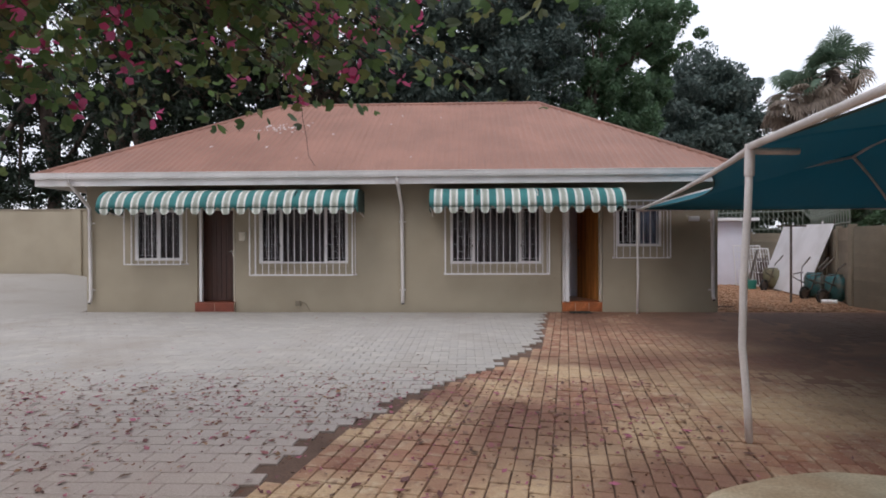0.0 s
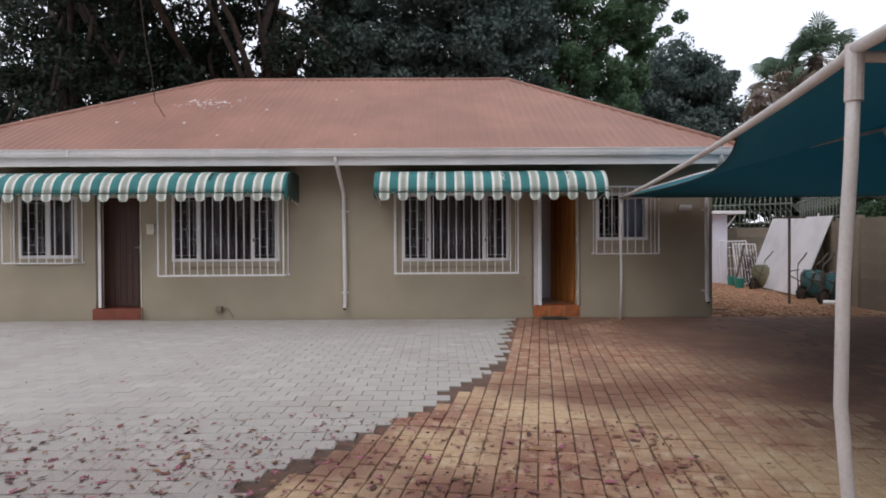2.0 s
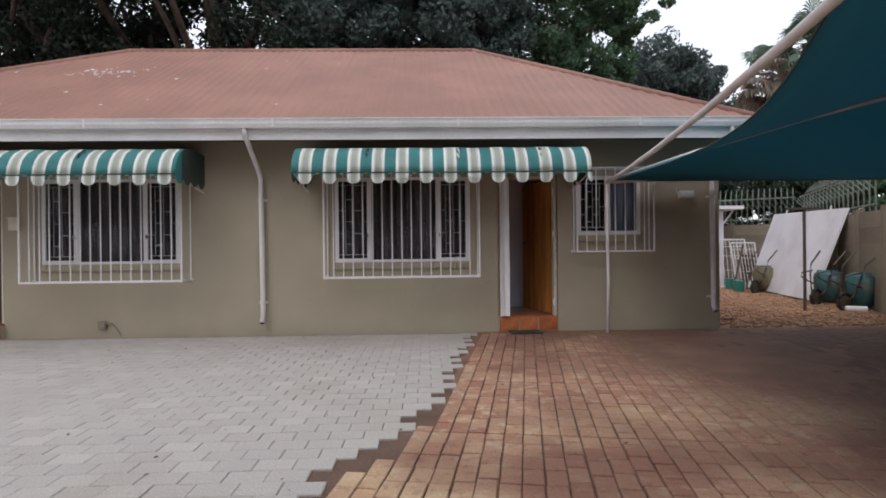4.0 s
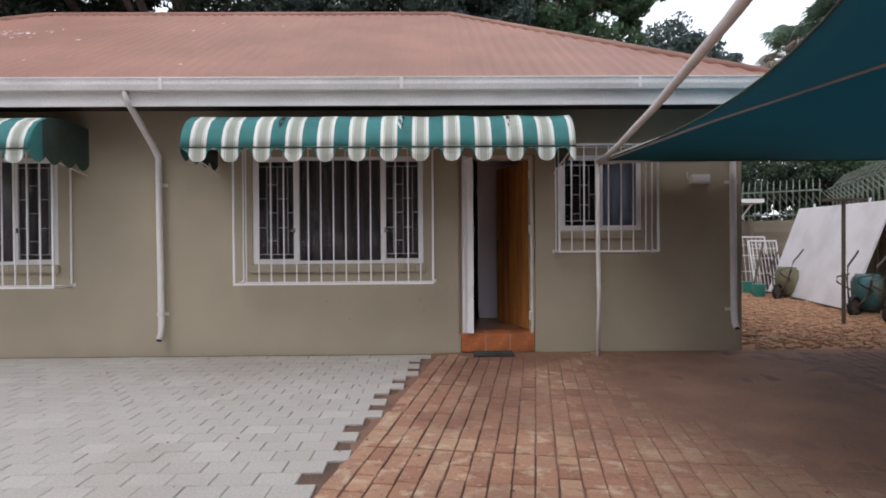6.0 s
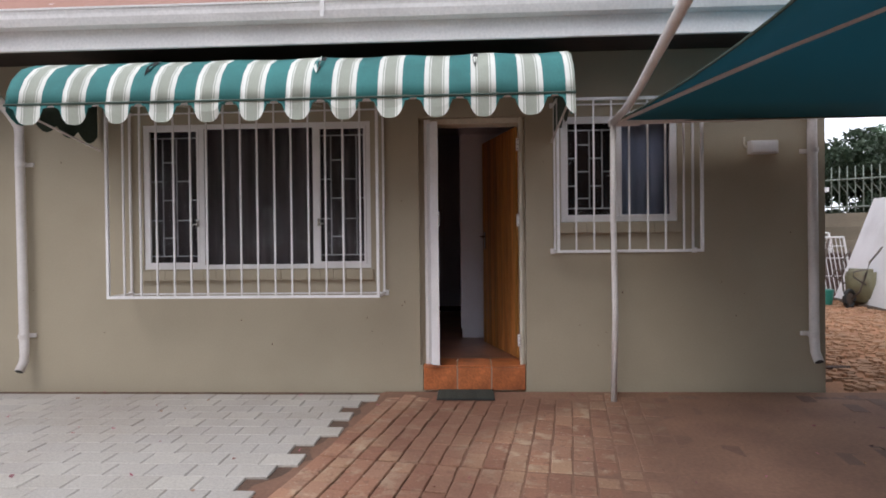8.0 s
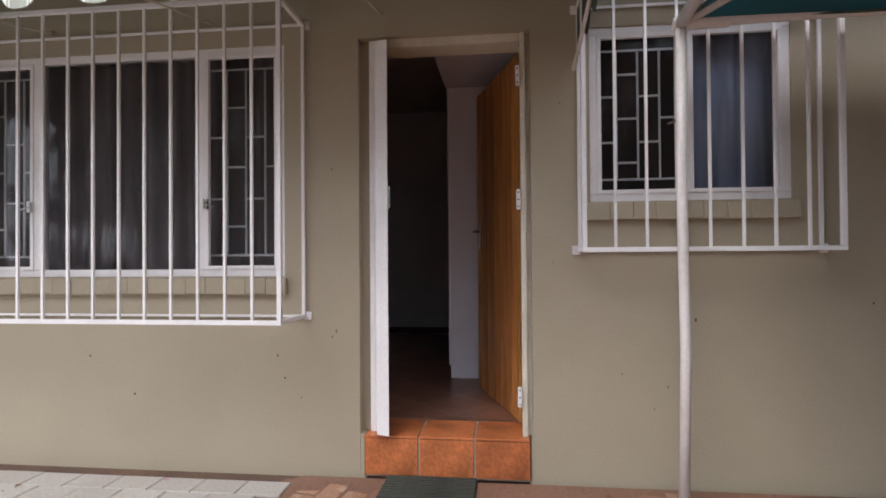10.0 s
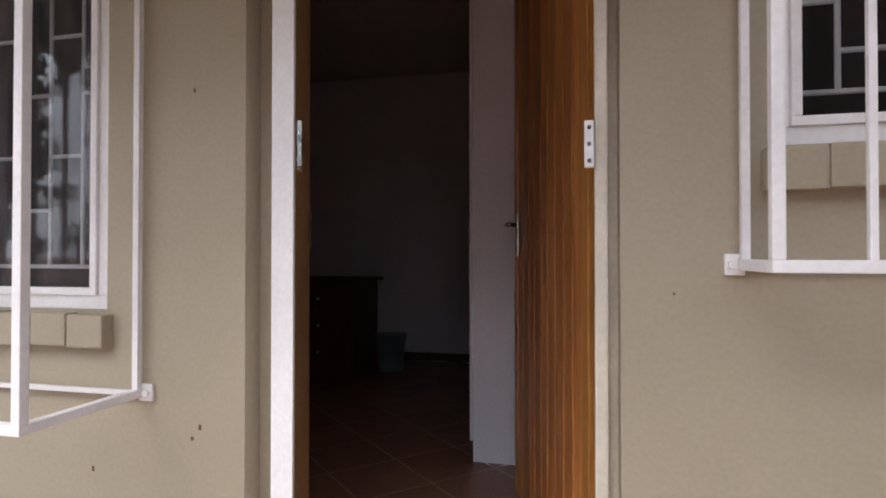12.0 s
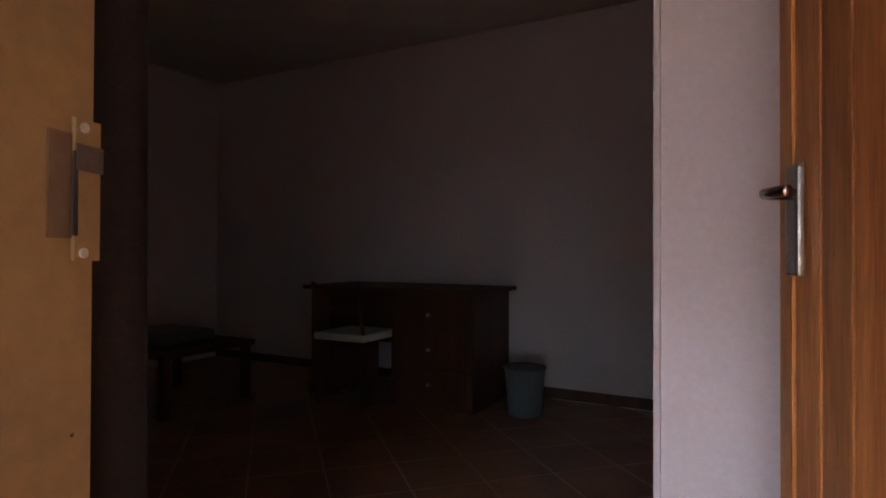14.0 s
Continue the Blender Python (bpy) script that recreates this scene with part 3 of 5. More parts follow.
def step(number, x0, x1, depth, top, material, tiles):
    s = setting(new(f"step_{number}"))
    s.location = ((x0 + x1) / 2, 0, 0)
    part("step_core", bx(B(), x0 + 0.008, -depth + 0.012, -0.03, x1 - 0.008, 0.30, top - 0.012), GROUT, s)
    w = (x1 - x0) / tiles
    face = mesh_of("tile", bx(B(), 0.0055, -depth, 0.012, w - 0.0055, -depth + 0.011, top - 0.016, 0.003), material)
    tread = mesh_of("tile", bx(B(), 0.0055, -depth - 0.004, top - 0.0115, w - 0.0055, -depth + 0.30, top, 0.003), material)
    for k in range(tiles):
        for me in (face, tread):
            t = new("tile", me)
            t.location = (x0 + k * w, 0, 0)
            t.parent = s
            t.matrix_parent_inverse = s.matrix_basis.inverted()


step(1, 2.448, 3.304, 0.012, 0.215, TILE, 3)
step(2, -5.51, -4.64, 0.10, 0.21, REDSTEP, 2)
door_frame(1, 2.425, 3.314, 2.28)
door_frame(2, -5.50, -4.65, 2.27)


def slam_lock():
    along = Vector((-0.110, 0.298, 0)).normalized()
    turn = Matrix.Translation((2.592, -0.062, 0)) @ Matrix.Rotation(math.atan2(along.y, along.x), 4, "Z")
    k = thing("lock_strike", (2.57, -0.02, 1.43), "small cream steel strike box for a security gate", "lock strike")
    part("plate", bx(B(), 0.012, -0.010, 1.378, 0.050, -0.001, 1.486, 0.003, turn), BRASS, k)
    part("lip", bx(B(), 0.006, -0.013, 1.384, 0.0115, -0.001, 1.492, 0.002, turn), STEEL, k)
    part("slot", bx(B(), 0.024, -0.012, 1.412, 0.040, -0.0105, 1.454, 0, turn), BLACK, k)
    for z in (1.398, 1.468):
        part("screw", rod(B(), turn @ Vector((0.032, -0.013, z)), turn @ Vector((0.032, -0.009, z)), 0.006, 8), STEEL, k)
    m = thing("mortice_strike", (2.49, 0.2, 1.25), "worn mortice strike plate with chipped paint", "lock strike")
    part("plate", bx(B(), 0.292, -0.004, 1.200, 0.318, -0.0005, 1.308, 0.001, turn), LEAFPAINT, m)
    part("recess", bx(B(), 0.270, -0.0020, 1.217, 0.2915, -0.0008, 1.295, 0, turn), BROWNLEAF, m)
    part("keyway", bx(B(), 0.2895, -0.0056, 1.219, 0.2935, -0.0042, 1.282, 0, turn), BLACK, m)
    part("lip", bx(B(), 0.2915, -0.0060, 1.268, 0.3185, -0.0045, 1.288, 0, turn), RUSTY, m)
    for z in (1.206, 1.301):
        part("screw", rod(B(), turn @ Vector((0.300, -0.006, z)), turn @ Vector((0.300, -0.003, z)), 0.004, 8), BRASS, m)
    ch = B()
    rc = random.Random(4)
    for _ in range(46):
        u, z, s = rc.choice((rc.uniform(0.02, 0.05), rc.uniform(0.03, 0.3), 0.295)), rc.uniform(0.35, 1.9), rc.uniform(0.0006, 0.0017)
        bx(ch, u - s, -0.0016, z - s * rc.uniform(0.6, 2.4), u + s, -0.0006, z + s, 0, turn)
    tagged(part("paint_chips", ch, BROWNDOOR), "small dark chips in the beige paint of the leaf", "paint chips", kind="stuff")


slam_lock()


def gate_hinges():
    for z in (0.42, 1.42, 2.05):
        h = thing("gate_hinge", (3.255, 0.02, z), "cream painted steel hinge plate with three screws on the door frame", "hinge", "gate hinges on the door frame")
        part("plate", bx(B(), 3.240, 0.006, z - 0.050, 3.261, 0.021, z + 0.052, 0.003), WHITE, h)
        for q in (-0.036, 0, 0.036):
            part("screw", rod(B(), (3.2505, 0.002, z + q), (3.2505, 0.008, z + q), 0.0045, 8), RUSTY, h)


gate_hinges()


def timber_door():
    """The open front door: upright boards with beads between them, hinged at the inner edge of the frame."""
    hinge, width, top, bottom, angle = Vector((3.29, 0.245, 0)), 0.88, 2.245, 0.228, 107.9
    d = thing("door", hinge + Vector((0, 0, bottom)), "open varnished orange timber front door of upright boards", "door")
    turn = Matrix.Translation(hinge) @ Matrix.Rotation(radians(angle), 4, "Z")
    n = 9
    w = (width - 0.10) / n
    for k in range(n):
        part("board", bx(B(), 0.05 + k * w + 0.0025, -0.0, bottom, 0.05 + (k + 1) * w - 0.0025, 0.036, top, 0.004, turn), DOORWOOD, d)
        if k:
            part("bead", bx(B(), 0.05 + k * w - 0.006, 0.004, bottom + 0.002, 0.05 + k * w + 0.006, 0.032, top - 0.002, 0, turn), BEADWOOD, d)
    for a, b in ((0, 0.05), (width - 0.05, width)):
        part("stile", bx(B(), a + 0.001, -0.003, bottom, b - 0.001, 0.04, top, 0.004, turn), EDGEWOOD, d)
    hx, hz = width - 0.078, 1.30
    h = part("door_handle", bx(B(), hx - 0.023, 0.0405, hz - 0.125, hx + 0.023, 0.052, hz + 0.045, 0.004, turn), STEEL, d, "worn chrome lever handle on a long back plate")
    lv = tube(B(), [turn @ Vector(p) for p in ((hx, 0.048, hz), (hx, 0.085, hz), (hx - 0.012, 0.093, hz), (hx - 0.10, 0.096, hz - 0.004))], 0.0085, 10)
    part("lever", lv, STEEL, h, smooth=True)
    h2 = part("door_handle", bx(B(), hx - 0.023, -0.013, hz - 0.125, hx + 0.023, -0.0035, hz + 0.045, 0.004, turn), STEEL, d)
    lv = tube(B(), [turn @ Vector(p) for p in ((hx, -0.012, hz), (hx, -0.05, hz), (hx - 0.012, -0.058, hz), (hx - 0.10, -0.06, hz - 0.004))], 0.0085, 10)
    part("lever", lv, STEEL, h2, smooth=True)


timber_door()


def brown_door():
    d = thing("door", (-5.07, 0.15, 0.22), "closed dark brown boarded front door above a red step", "door")
    for k in range(7):
        x = -5.445 + k * 0.108
        part("board", bx(B(), x + 0.002, 0.14, 0.225, x + 0.106, 0.18, 2.22, 0.005), BROWNDOOR, d)
    part("door_handle", rod(bx(B(), -4.77, 0.131, 1.2, -4.74, 0.139, 1.36, 0.002), (-4.755, 0.10, 1.31), (-4.84, 0.10, 1.31), 0.009), STEEL, d)


brown_door()

# ---- awnings ----


def awning(x0, x1, stripes, tears, label):
    a = thing("awning", ((x0 + x1) / 2, 0, 2.6), label, "awning", "striped awnings over the windows and doors")
    prof = [(-0.01, 2.595), (-0.29, 2.605), (-0.54, 2.600), (-0.70, 2.570), (-0.83, 2.500), (-0.915, 2.405), (-0.962, 2.305), (-0.978, 2.215)]
    pitch = (x1 - x0) / stripes
    marks = []
    for k in range(-1, int(stripes) + 2):
        g0 = x0 + (k + 0.30) * pitch
        marks += [(g0, 1), (g0 + 0.10 * pitch, 2), (g0 + 0.125 * pitch, 1), (g0 + 0.145 * pitch, 2), (g0 + 0.385 * pitch, 1), (g0 + 0.405 * pitch, 2), (g0 + 0.43 * pitch, 1), (g0 + 0.53 * pitch, 0)]
    cuts = sorted({x0, x1} | {x for x, _ in marks if x0 < x < x1} | {x0 + pitch * (k / 10) for k in range(1, int(stripes * 10)) if x0 + pitch * k / 10 < x1 - 0.002})

    def kind(x):
        c = 0
        for m, v in marks:
            if m <= x + 1e-6:
                c = v
        return c
    bm = B()
    grid = []
    for x in cuts:
        sag = 0.006 * math.sin((x - x0) / pitch * 3.1) + 0.004 * math.sin(x * 11)
        grid.append([bm.verts.new((x, y, z + sag * (0.3 + k / 7))) for k, (y, z) in enumerate(prof)])
    for i in range(len(cuts) - 1):
        mat = kind((cuts[i] + cuts[i + 1]) / 2)
        for k in range(len(prof) - 1):
            f = bm.faces.new((grid[i][k], grid[i][k + 1], grid[i + 1][k + 1], grid[i + 1][k]))
            f.material_index = {0: 0, 1: 1, 2: 2}[mat]
            f.smooth = True
    c = part("canopy", bm, [GREEN, CLOTHWHITE, GREY], a)
    so = c.modifiers.new("thick", "SOLIDIFY")
    so.thickness, so.offset = 0.004, -1
    bm = B()

    def hem(x):
        u = ((x - x0) / pitch - 0.565) % 1.0
        u = min(u, 1 - u)
        return 2.207 - 0.022 - 0.115 * (max(0.0, 1 - (u / 0.33) ** 3.2) if u < 0.33 else 0) + (0.018 if u > 0.4 else 0)
    fine = sorted(set(cuts) | {x0 + (x1 - x0) * k / int(stripes * 24) for k in range(int(stripes * 24))})
    top = [bm.verts.new((x, -0.982, 2.217 + 0.006 * math.sin((x - x0) / pitch * 3.1))) for x in fine]
    mid = [bm.verts.new((x, -0.985 + 0.005 * math.sin(x * 9), (2.207 + hem(x)) / 2)) for x in fine]
    low = [bm.verts.new((x, -0.985 + 0.012 * math.sin(x * 7), hem(x))) for x in fine]
    for i in range(len(fine) - 1):
        mat = kind((fine[i] + fine[i + 1]) / 2)
        for p, q in ((top, mid), (mid, low)):
            bm.faces.new((p[i], q[i], q[i + 1], p[i + 1])).material_index = mat
    v = part("valance", bm, [GREEN, CLOTHWHITE, GREY], a)
    so = v.modifiers.new("thick", "SOLIDIFY")
    so.thickness = 0.004
    part("piping", tube(B(), [(x0, -0.987, 2.213), ((x0 + x1) / 2, -0.987, 2.208), (x1, -0.987, 2.213)], 0.008, 6), CLOTHDARK, a)
    for x, sd in ((x0, 1), (x1, -1)):
        bm = B()
        n = 20
        ys = [-0.975 + 0.96 * k / n for k in range(n + 1)]

        def up(y):
            for (ya, za), (yb, zb) in zip(prof, prof[1:]):
                if yb <= y <= ya:
                    return za + (zb - za) * (ya - y) / (ya - yb)
            return prof[-1][1] if y < -0.8 else prof[0][1]
        hi = [bm.verts.new((x + sd * 0.003, y, up(y) - 0.003)) for y in ys]
        lo = [bm.verts.new((x + sd * 0.003, y, 2.17 - 0.07 * abs(math.sin(k / n * math.pi * 4)))) for k, y in enumerate(ys)]
        for k in range(n):
            bm.faces.new((hi[k], hi[k + 1], lo[k + 1], lo[k])).material_index = 0 if k < 4 else 1
        e = part("side_cloth", bm, [GREEN, CLOTHDARK], a)
        so = e.modifiers.new("thick", "SOLIDIFY")
        so.thickness = 0.003
        fr = B()
        rod(fr, (x + sd * 0.02, -0.01, 2.06), (x + sd * 0.02, -0.965, 2.21), 0.009, 8)
        rod(fr, (x + sd * 0.02, -0.01, 2.57), (x + sd * 0.02, -0.965, 2.21), 0.007, 6)
        part("arm", fr, PIPE, a)
    for x in np.linspace(x0 + 1.0, x1 - 1.0, 3):
        part("rib", rod(B(), (x, -0.01, 2.40), (x, -0.965, 2.205), 0.008, 6), CREAM, a)
    part("front_rail", rod(B(), (x0 + 0.02, -0.966, 2.205), (x1 - 0.02, -0.966, 2.205), 0.010, 8), PIPE, a)
    for x, s, white in tears:
        bm = B()
        pts = [(0, 2.575, -0.69), (0.024 * s, 2.538, -0.77), (0.014 * s, 2.475, -0.857), (-0.004, 2.40, -0.92), (-0.022 * s, 2.48, -0.852), (-0.02 * s, 2.54, -0.765)]
        bm.faces.new([bm.verts.new((x + p[0], p[2] - 0.010, p[1] + 0.006)) for p in pts])
        part("tear", bm, BLACK, a, "dark torn slit in the cloth")
        if white:
            bm = B()
            bm.faces.new([bm.verts.new(p) for p in ((x - 0.03, -0.72, 2.582), (x - 0.002, -0.845, 2.512), (x - 0.015, -0.945, 2.39), (x - 0.045, -0.90, 2.45))])
            part("torn_flap", bm, CLOTHWHITE, a, "loose white strip of torn cloth")


awning(-0.33, 3.55, 12.5, [(0.63, 1.0, False), (1.84, 0.9, True), (2.90, 0.8, False)], "green and grey striped cloth awning with scalloped edge and tears")
awning(-7.13, -1.79, 17, [(-3.05, 0.8, False)], "long green and grey striped awning over a door and windows")


def small_wall_things():
    d = thing("wall_lamp", (5.215, 0, 1.98), "white rectangular bulkhead lamp, unlit, on the beige wall", "wall lamp")
    part("lamp_body", bx(B(), 5.105, -0.075, 1.93, 5.32, -0.001, 2.035, 0.012), WHITE, d)
    part("diffuser", bx(B(), 5.12, -0.083, 1.942, 5.305, -0.0755, 2.023, 0.004), SHEETWHITE, d)
    part("conduit", tube(B(), [(5.10, -0.02, 1.99), (5.085, -0.02, 1.99), (5.075, -0.02, 2.01), (5.075, -0.02, 2.07)], 0.008, 6), CREAM, d)
    m = thing("post_box", (-4.47, 0, 1.6), "small off-white metal letter box on the beige wall", "letter box")
    part("box_body", bx(B(), -4.535, -0.07, 1.55, -4.40, -0.001, 1.72, 0.008), CREAM, m)
    part("lid", bx(B(), -4.54, -0.085, 1.722, -4.395, -0.001, 1.735, 0.004), CREAM, m)
    s = thing("outdoor_socket", (-3.25, 0, 0.2), "small grey socket box low on the wall with a short cord", "socket box")
    part("socket_body", bx(B(), -3.31, -0.06, 0.13, -3.2, -0.001, 0.24, 0.01), CONCRETE, s)
    part("cord", tube(B(), [(-3.2, -0.03, 0.2), (-3.13, -0.035, 0.21), (-3.08, -0.03, 0.17), (-3.04, -0.02, 0.10), (-3.0, -0.02, 0.02)], 0.009, 6), CONCRETE, s)
    mat = thing("doormat", (2.83, -0.17, 0.0), "dark ribbed rubber doormat before the tiled step", "doormat")
    part("mat_base", bx(B(), 2.575, -0.30, 0.004, 3.035, -0.03, 0.014, 0.004), BLACK, mat)
    me = mesh_of("rib", bx(B(), 2.58, -0.008, 0.0145, 3.03, 0.008, 0.024, 0.003), paint("green_black_rubber", (0.05, 0.055, 0.045), 0.7, 0.3))
    for k in range(9):
        o = new("rib", me)
        o.location = (0, -0.285 + k * 0.03, 0)
        o.parent = mat
        o.matrix_parent_inverse = mat.matrix_basis.inverted()


small_wall_things()
marks = B()
rm = random.Random(17)
spots = [(2.02, 0.50), (2.11, 0.40), (1.98, 0.62), (3.75, 0.55), (4.1, 0.82), (3.42, 1.1), (3.9, 0.38), (5.45, 1.3), (-0.3, 0.5), (0.9, 0.6), (2.3, 0.75), (4.9, 0.9), (2.28, 1.6), (3.46, 1.9)]
for x, z in spots + [(rm.uniform(-7.5, 5.6), rm.uniform(0.15, 2.4)) for _ in range(14)]:
    if any(a - 0.1 < x < d + 0.1 and z > lo - 0.1 for a, d, lo, _ in OPENINGS):
        continue
    s = rm.uniform(0.002, 0.005)
    bx(marks, x - s, -0.0012, z - s * rm.uniform(1, 3), x + s, 0.004, z + s)
tagged(part("wall_marks", marks, DARKROOM), "tiny dark chips and marks in the beige plaster", "marks", kind="stuff")

# ---- the room behind the open door ----
FZ = 0.222
setting(part("room_floor_slab", bx(B(), -1.75, 0.245, 0.0, 3.75, 3.80, FZ - 0.01), GROUT))
vs, fs = [], []
T = 0.33
for i in range(-14, 18):
    for j in range(-14, 18):
        cx, cy = (i - j) * T / 1.4142 + 1.0, (i + j) * T / 1.4142 + 2.0
        h = T / 1.4142 - 0.006
        q = [(cx - h, cy), (cx, cy - h), (cx + h, cy), (cx, cy + h)]
        if -1.58 < cx < 3.65 and 0.30 < cy < 3.77 or (-1.58 < cx < 3.65 and cy + h > 0.33 and cy < 3.77):
            q = [(min(3.65, max(-1.585, a)), min(3.775, max(0.292, b))) for a, b in q]
            k = len(vs)
            vs += [(a, b, FZ) for a, b in q]
            fs.append((k, k + 1, k + 2, k + 3))
setting(raw("floor_tiles", vs, fs, FTILE))
for nm, box in (("room_wall_north", (-1.72, 3.78, 0.0, 3.78, 3.90, 2.85)), ("room_wall_west", (-1.72, 0.245, 0.0, -1.60, 3.775, 2.85)),
                ("room_wall_east", (3.66, 0.245, 0.0, 3.78, 3.775, 2.85)), ("room_pier", (2.76, 1.35, 0.0, 3.655, 1.48, 2.40)),
                ("room_bulkhead", (2.735, 0.245, 2.404, 3.655, 1.50, 2.85)), ("room_lining", (-1.59, 0.2405, 2.30, 3.65, 0.2445, 2.85))):
    setting(part(nm, bx(B(), *box), INNER))
setting(part("room_skirting", bx(B(), -1.59, 3.762, FZ, 3.65, 3.779, FZ + 0.07), DARKROOM))
setting(part("pier_trim", bx(B(), 2.745, 1.338, FZ + 0.1, 2.7595, 1.49, 2.40, 0.003), INNER))


def desk():
    d = thing("desk", (0.82, 3.4, FZ), "dark timber pedestal desk with drawers against the back wall", "desk")
    t = 0.985
    part("desktop", bx(B(), 0.12, 3.08, t - 0.028, 1.50, 3.74, t, 0.006), DARKROOM, d)
    part("side_panel", bx(B(), 0.17, 3.12, FZ, 0.34, 3.72, t - 0.03, 0.004), DARKROOM, d)
    part("pedestal", bx(B(), 0.86, 3.12, FZ, 1.45, 3.72, t - 0.03, 0.004), DARKROOM, d)
    part("back_panel", bx(B(), 0.342, 3.66, FZ + 0.3, 0.858, 3.69, t - 0.03), DARKROOM, d)
    for k in range(3):
        z = FZ + 0.06 + k * 0.22
        dr = part("drawer", bx(B(), 0.90, 3.10, z, 1.41, 3.118, z + 0.20, 0.006), DARKROOM, d)
        part("knob", rod(B(), (1.155, 3.075, z + 0.1), (1.155, 3.10, z + 0.1), 0.012), BRASS, dr)


def chair():
    c = thing("chair", (0.6, 3.05, FZ), "dark wooden chair with a pale cloth seat at the desk", "chair")
    part("seat", bx(B(), 0.40, 2.88, FZ + 0.42, 0.80, 3.28, FZ + 0.47, 0.015), SEATCLOTH, c)
    for x in (0.41, 0.77):
        for y in (2.89, 3.25):
            part("leg", bx(B(), x, y, FZ, x + 0.03, y + 0.03, FZ + 0.42, 0.003), DARKROOM, c)
    for x in (0.41, 0.77):
        part("back_post", tube(B(), [(x + 0.015, 2.9, FZ + 0.47), (x + 0.015, 2.87, FZ + 0.7), (x + 0.015, 2.84, FZ + 0.80)], 0.014, 8), DARKROOM, c)
    for z in (0.6, 0.72):
        part("back_rail", bx(B(), 0.44, 2.85, FZ + z, 0.76, 2.87, FZ + z + 0.05, 0.004), DARKROOM, c)


def bin_and_bench():
    b = thing("waste_bin", (1.72, 3.3, FZ), "grey blue plastic waste bin beside the desk", "waste bin")
    bm = rod(B(), (1.72, 3.3, FZ), (1.72, 3.3, FZ + 0.29), 0.10, 24, 0.125)
    part("bin_body", bm, BIN, b)
    part("rim", tube(B(), [(1.72 + 0.127 * math.cos(a), 3.3 + 0.127 * math.sin(a), FZ + 0.29) for a in np.linspace(0, 6.28, 25)], 0.008, 6), BIN, b)
    s = thing("low_table", (-0.45, 2.45, FZ), "low dark timber table with a dark bundle on it", "table")
    part("tabletop", bx(B(), -0.85, 2.1, FZ + 0.36, -0.05, 2.8, FZ + 0.40, 0.008), DARKROOM, s)
    for x in (-0.83, -0.12):
        for y in (2.12, 2.73):
            part("leg", bx(B(), x, y, FZ, x + 0.05, y + 0.05, FZ + 0.36, 0.003), DARKROOM, s)
    q = bx(B(), -0.65, 2.2, FZ + 0.40, -0.2, 2.6, FZ + 0.49, 0.04)
    tagged(part("folded_blanket", q, BIN, smooth=True), "folded grey blanket on the low dark table", "blanket")


desk(), chair(), bin_and_bench()
c = curtain(B(), 1.98, 2.43, FZ + 0.02, 2.5, 0.31, 5, 9)
tagged(part("curtain", c, DARKCURTAIN, smooth=True), "dark brown curtain bunched beside the doorway inside", "curtain")

# ---- carport: four posts, eave pipes, hip pipes and a green shade net ----
CP = {"a": Vector((2.44, -8.03, 2.14)), "b": Vector((3.96, -0.30, 2.15)), "c": Vector((9.1, -0.30, 2.15)), "d": Vector((9.1, -8.03, 2.14))}
R1, R2, R3 = Vector((6.55, -2.95, 2.82)), Vector((5.9, -5.2, 2.86)), Vector((5.8, -9.3, 2.86))
E, F = Vector((2.22, -11.1, 2.17)), Vector((9.1, -11.1, 2.14))
NET = leafy("green_shade_net", [(0.058, 0.245, 0.305), (0.058, 0.245, 0.305)], 0.8, 0.5)


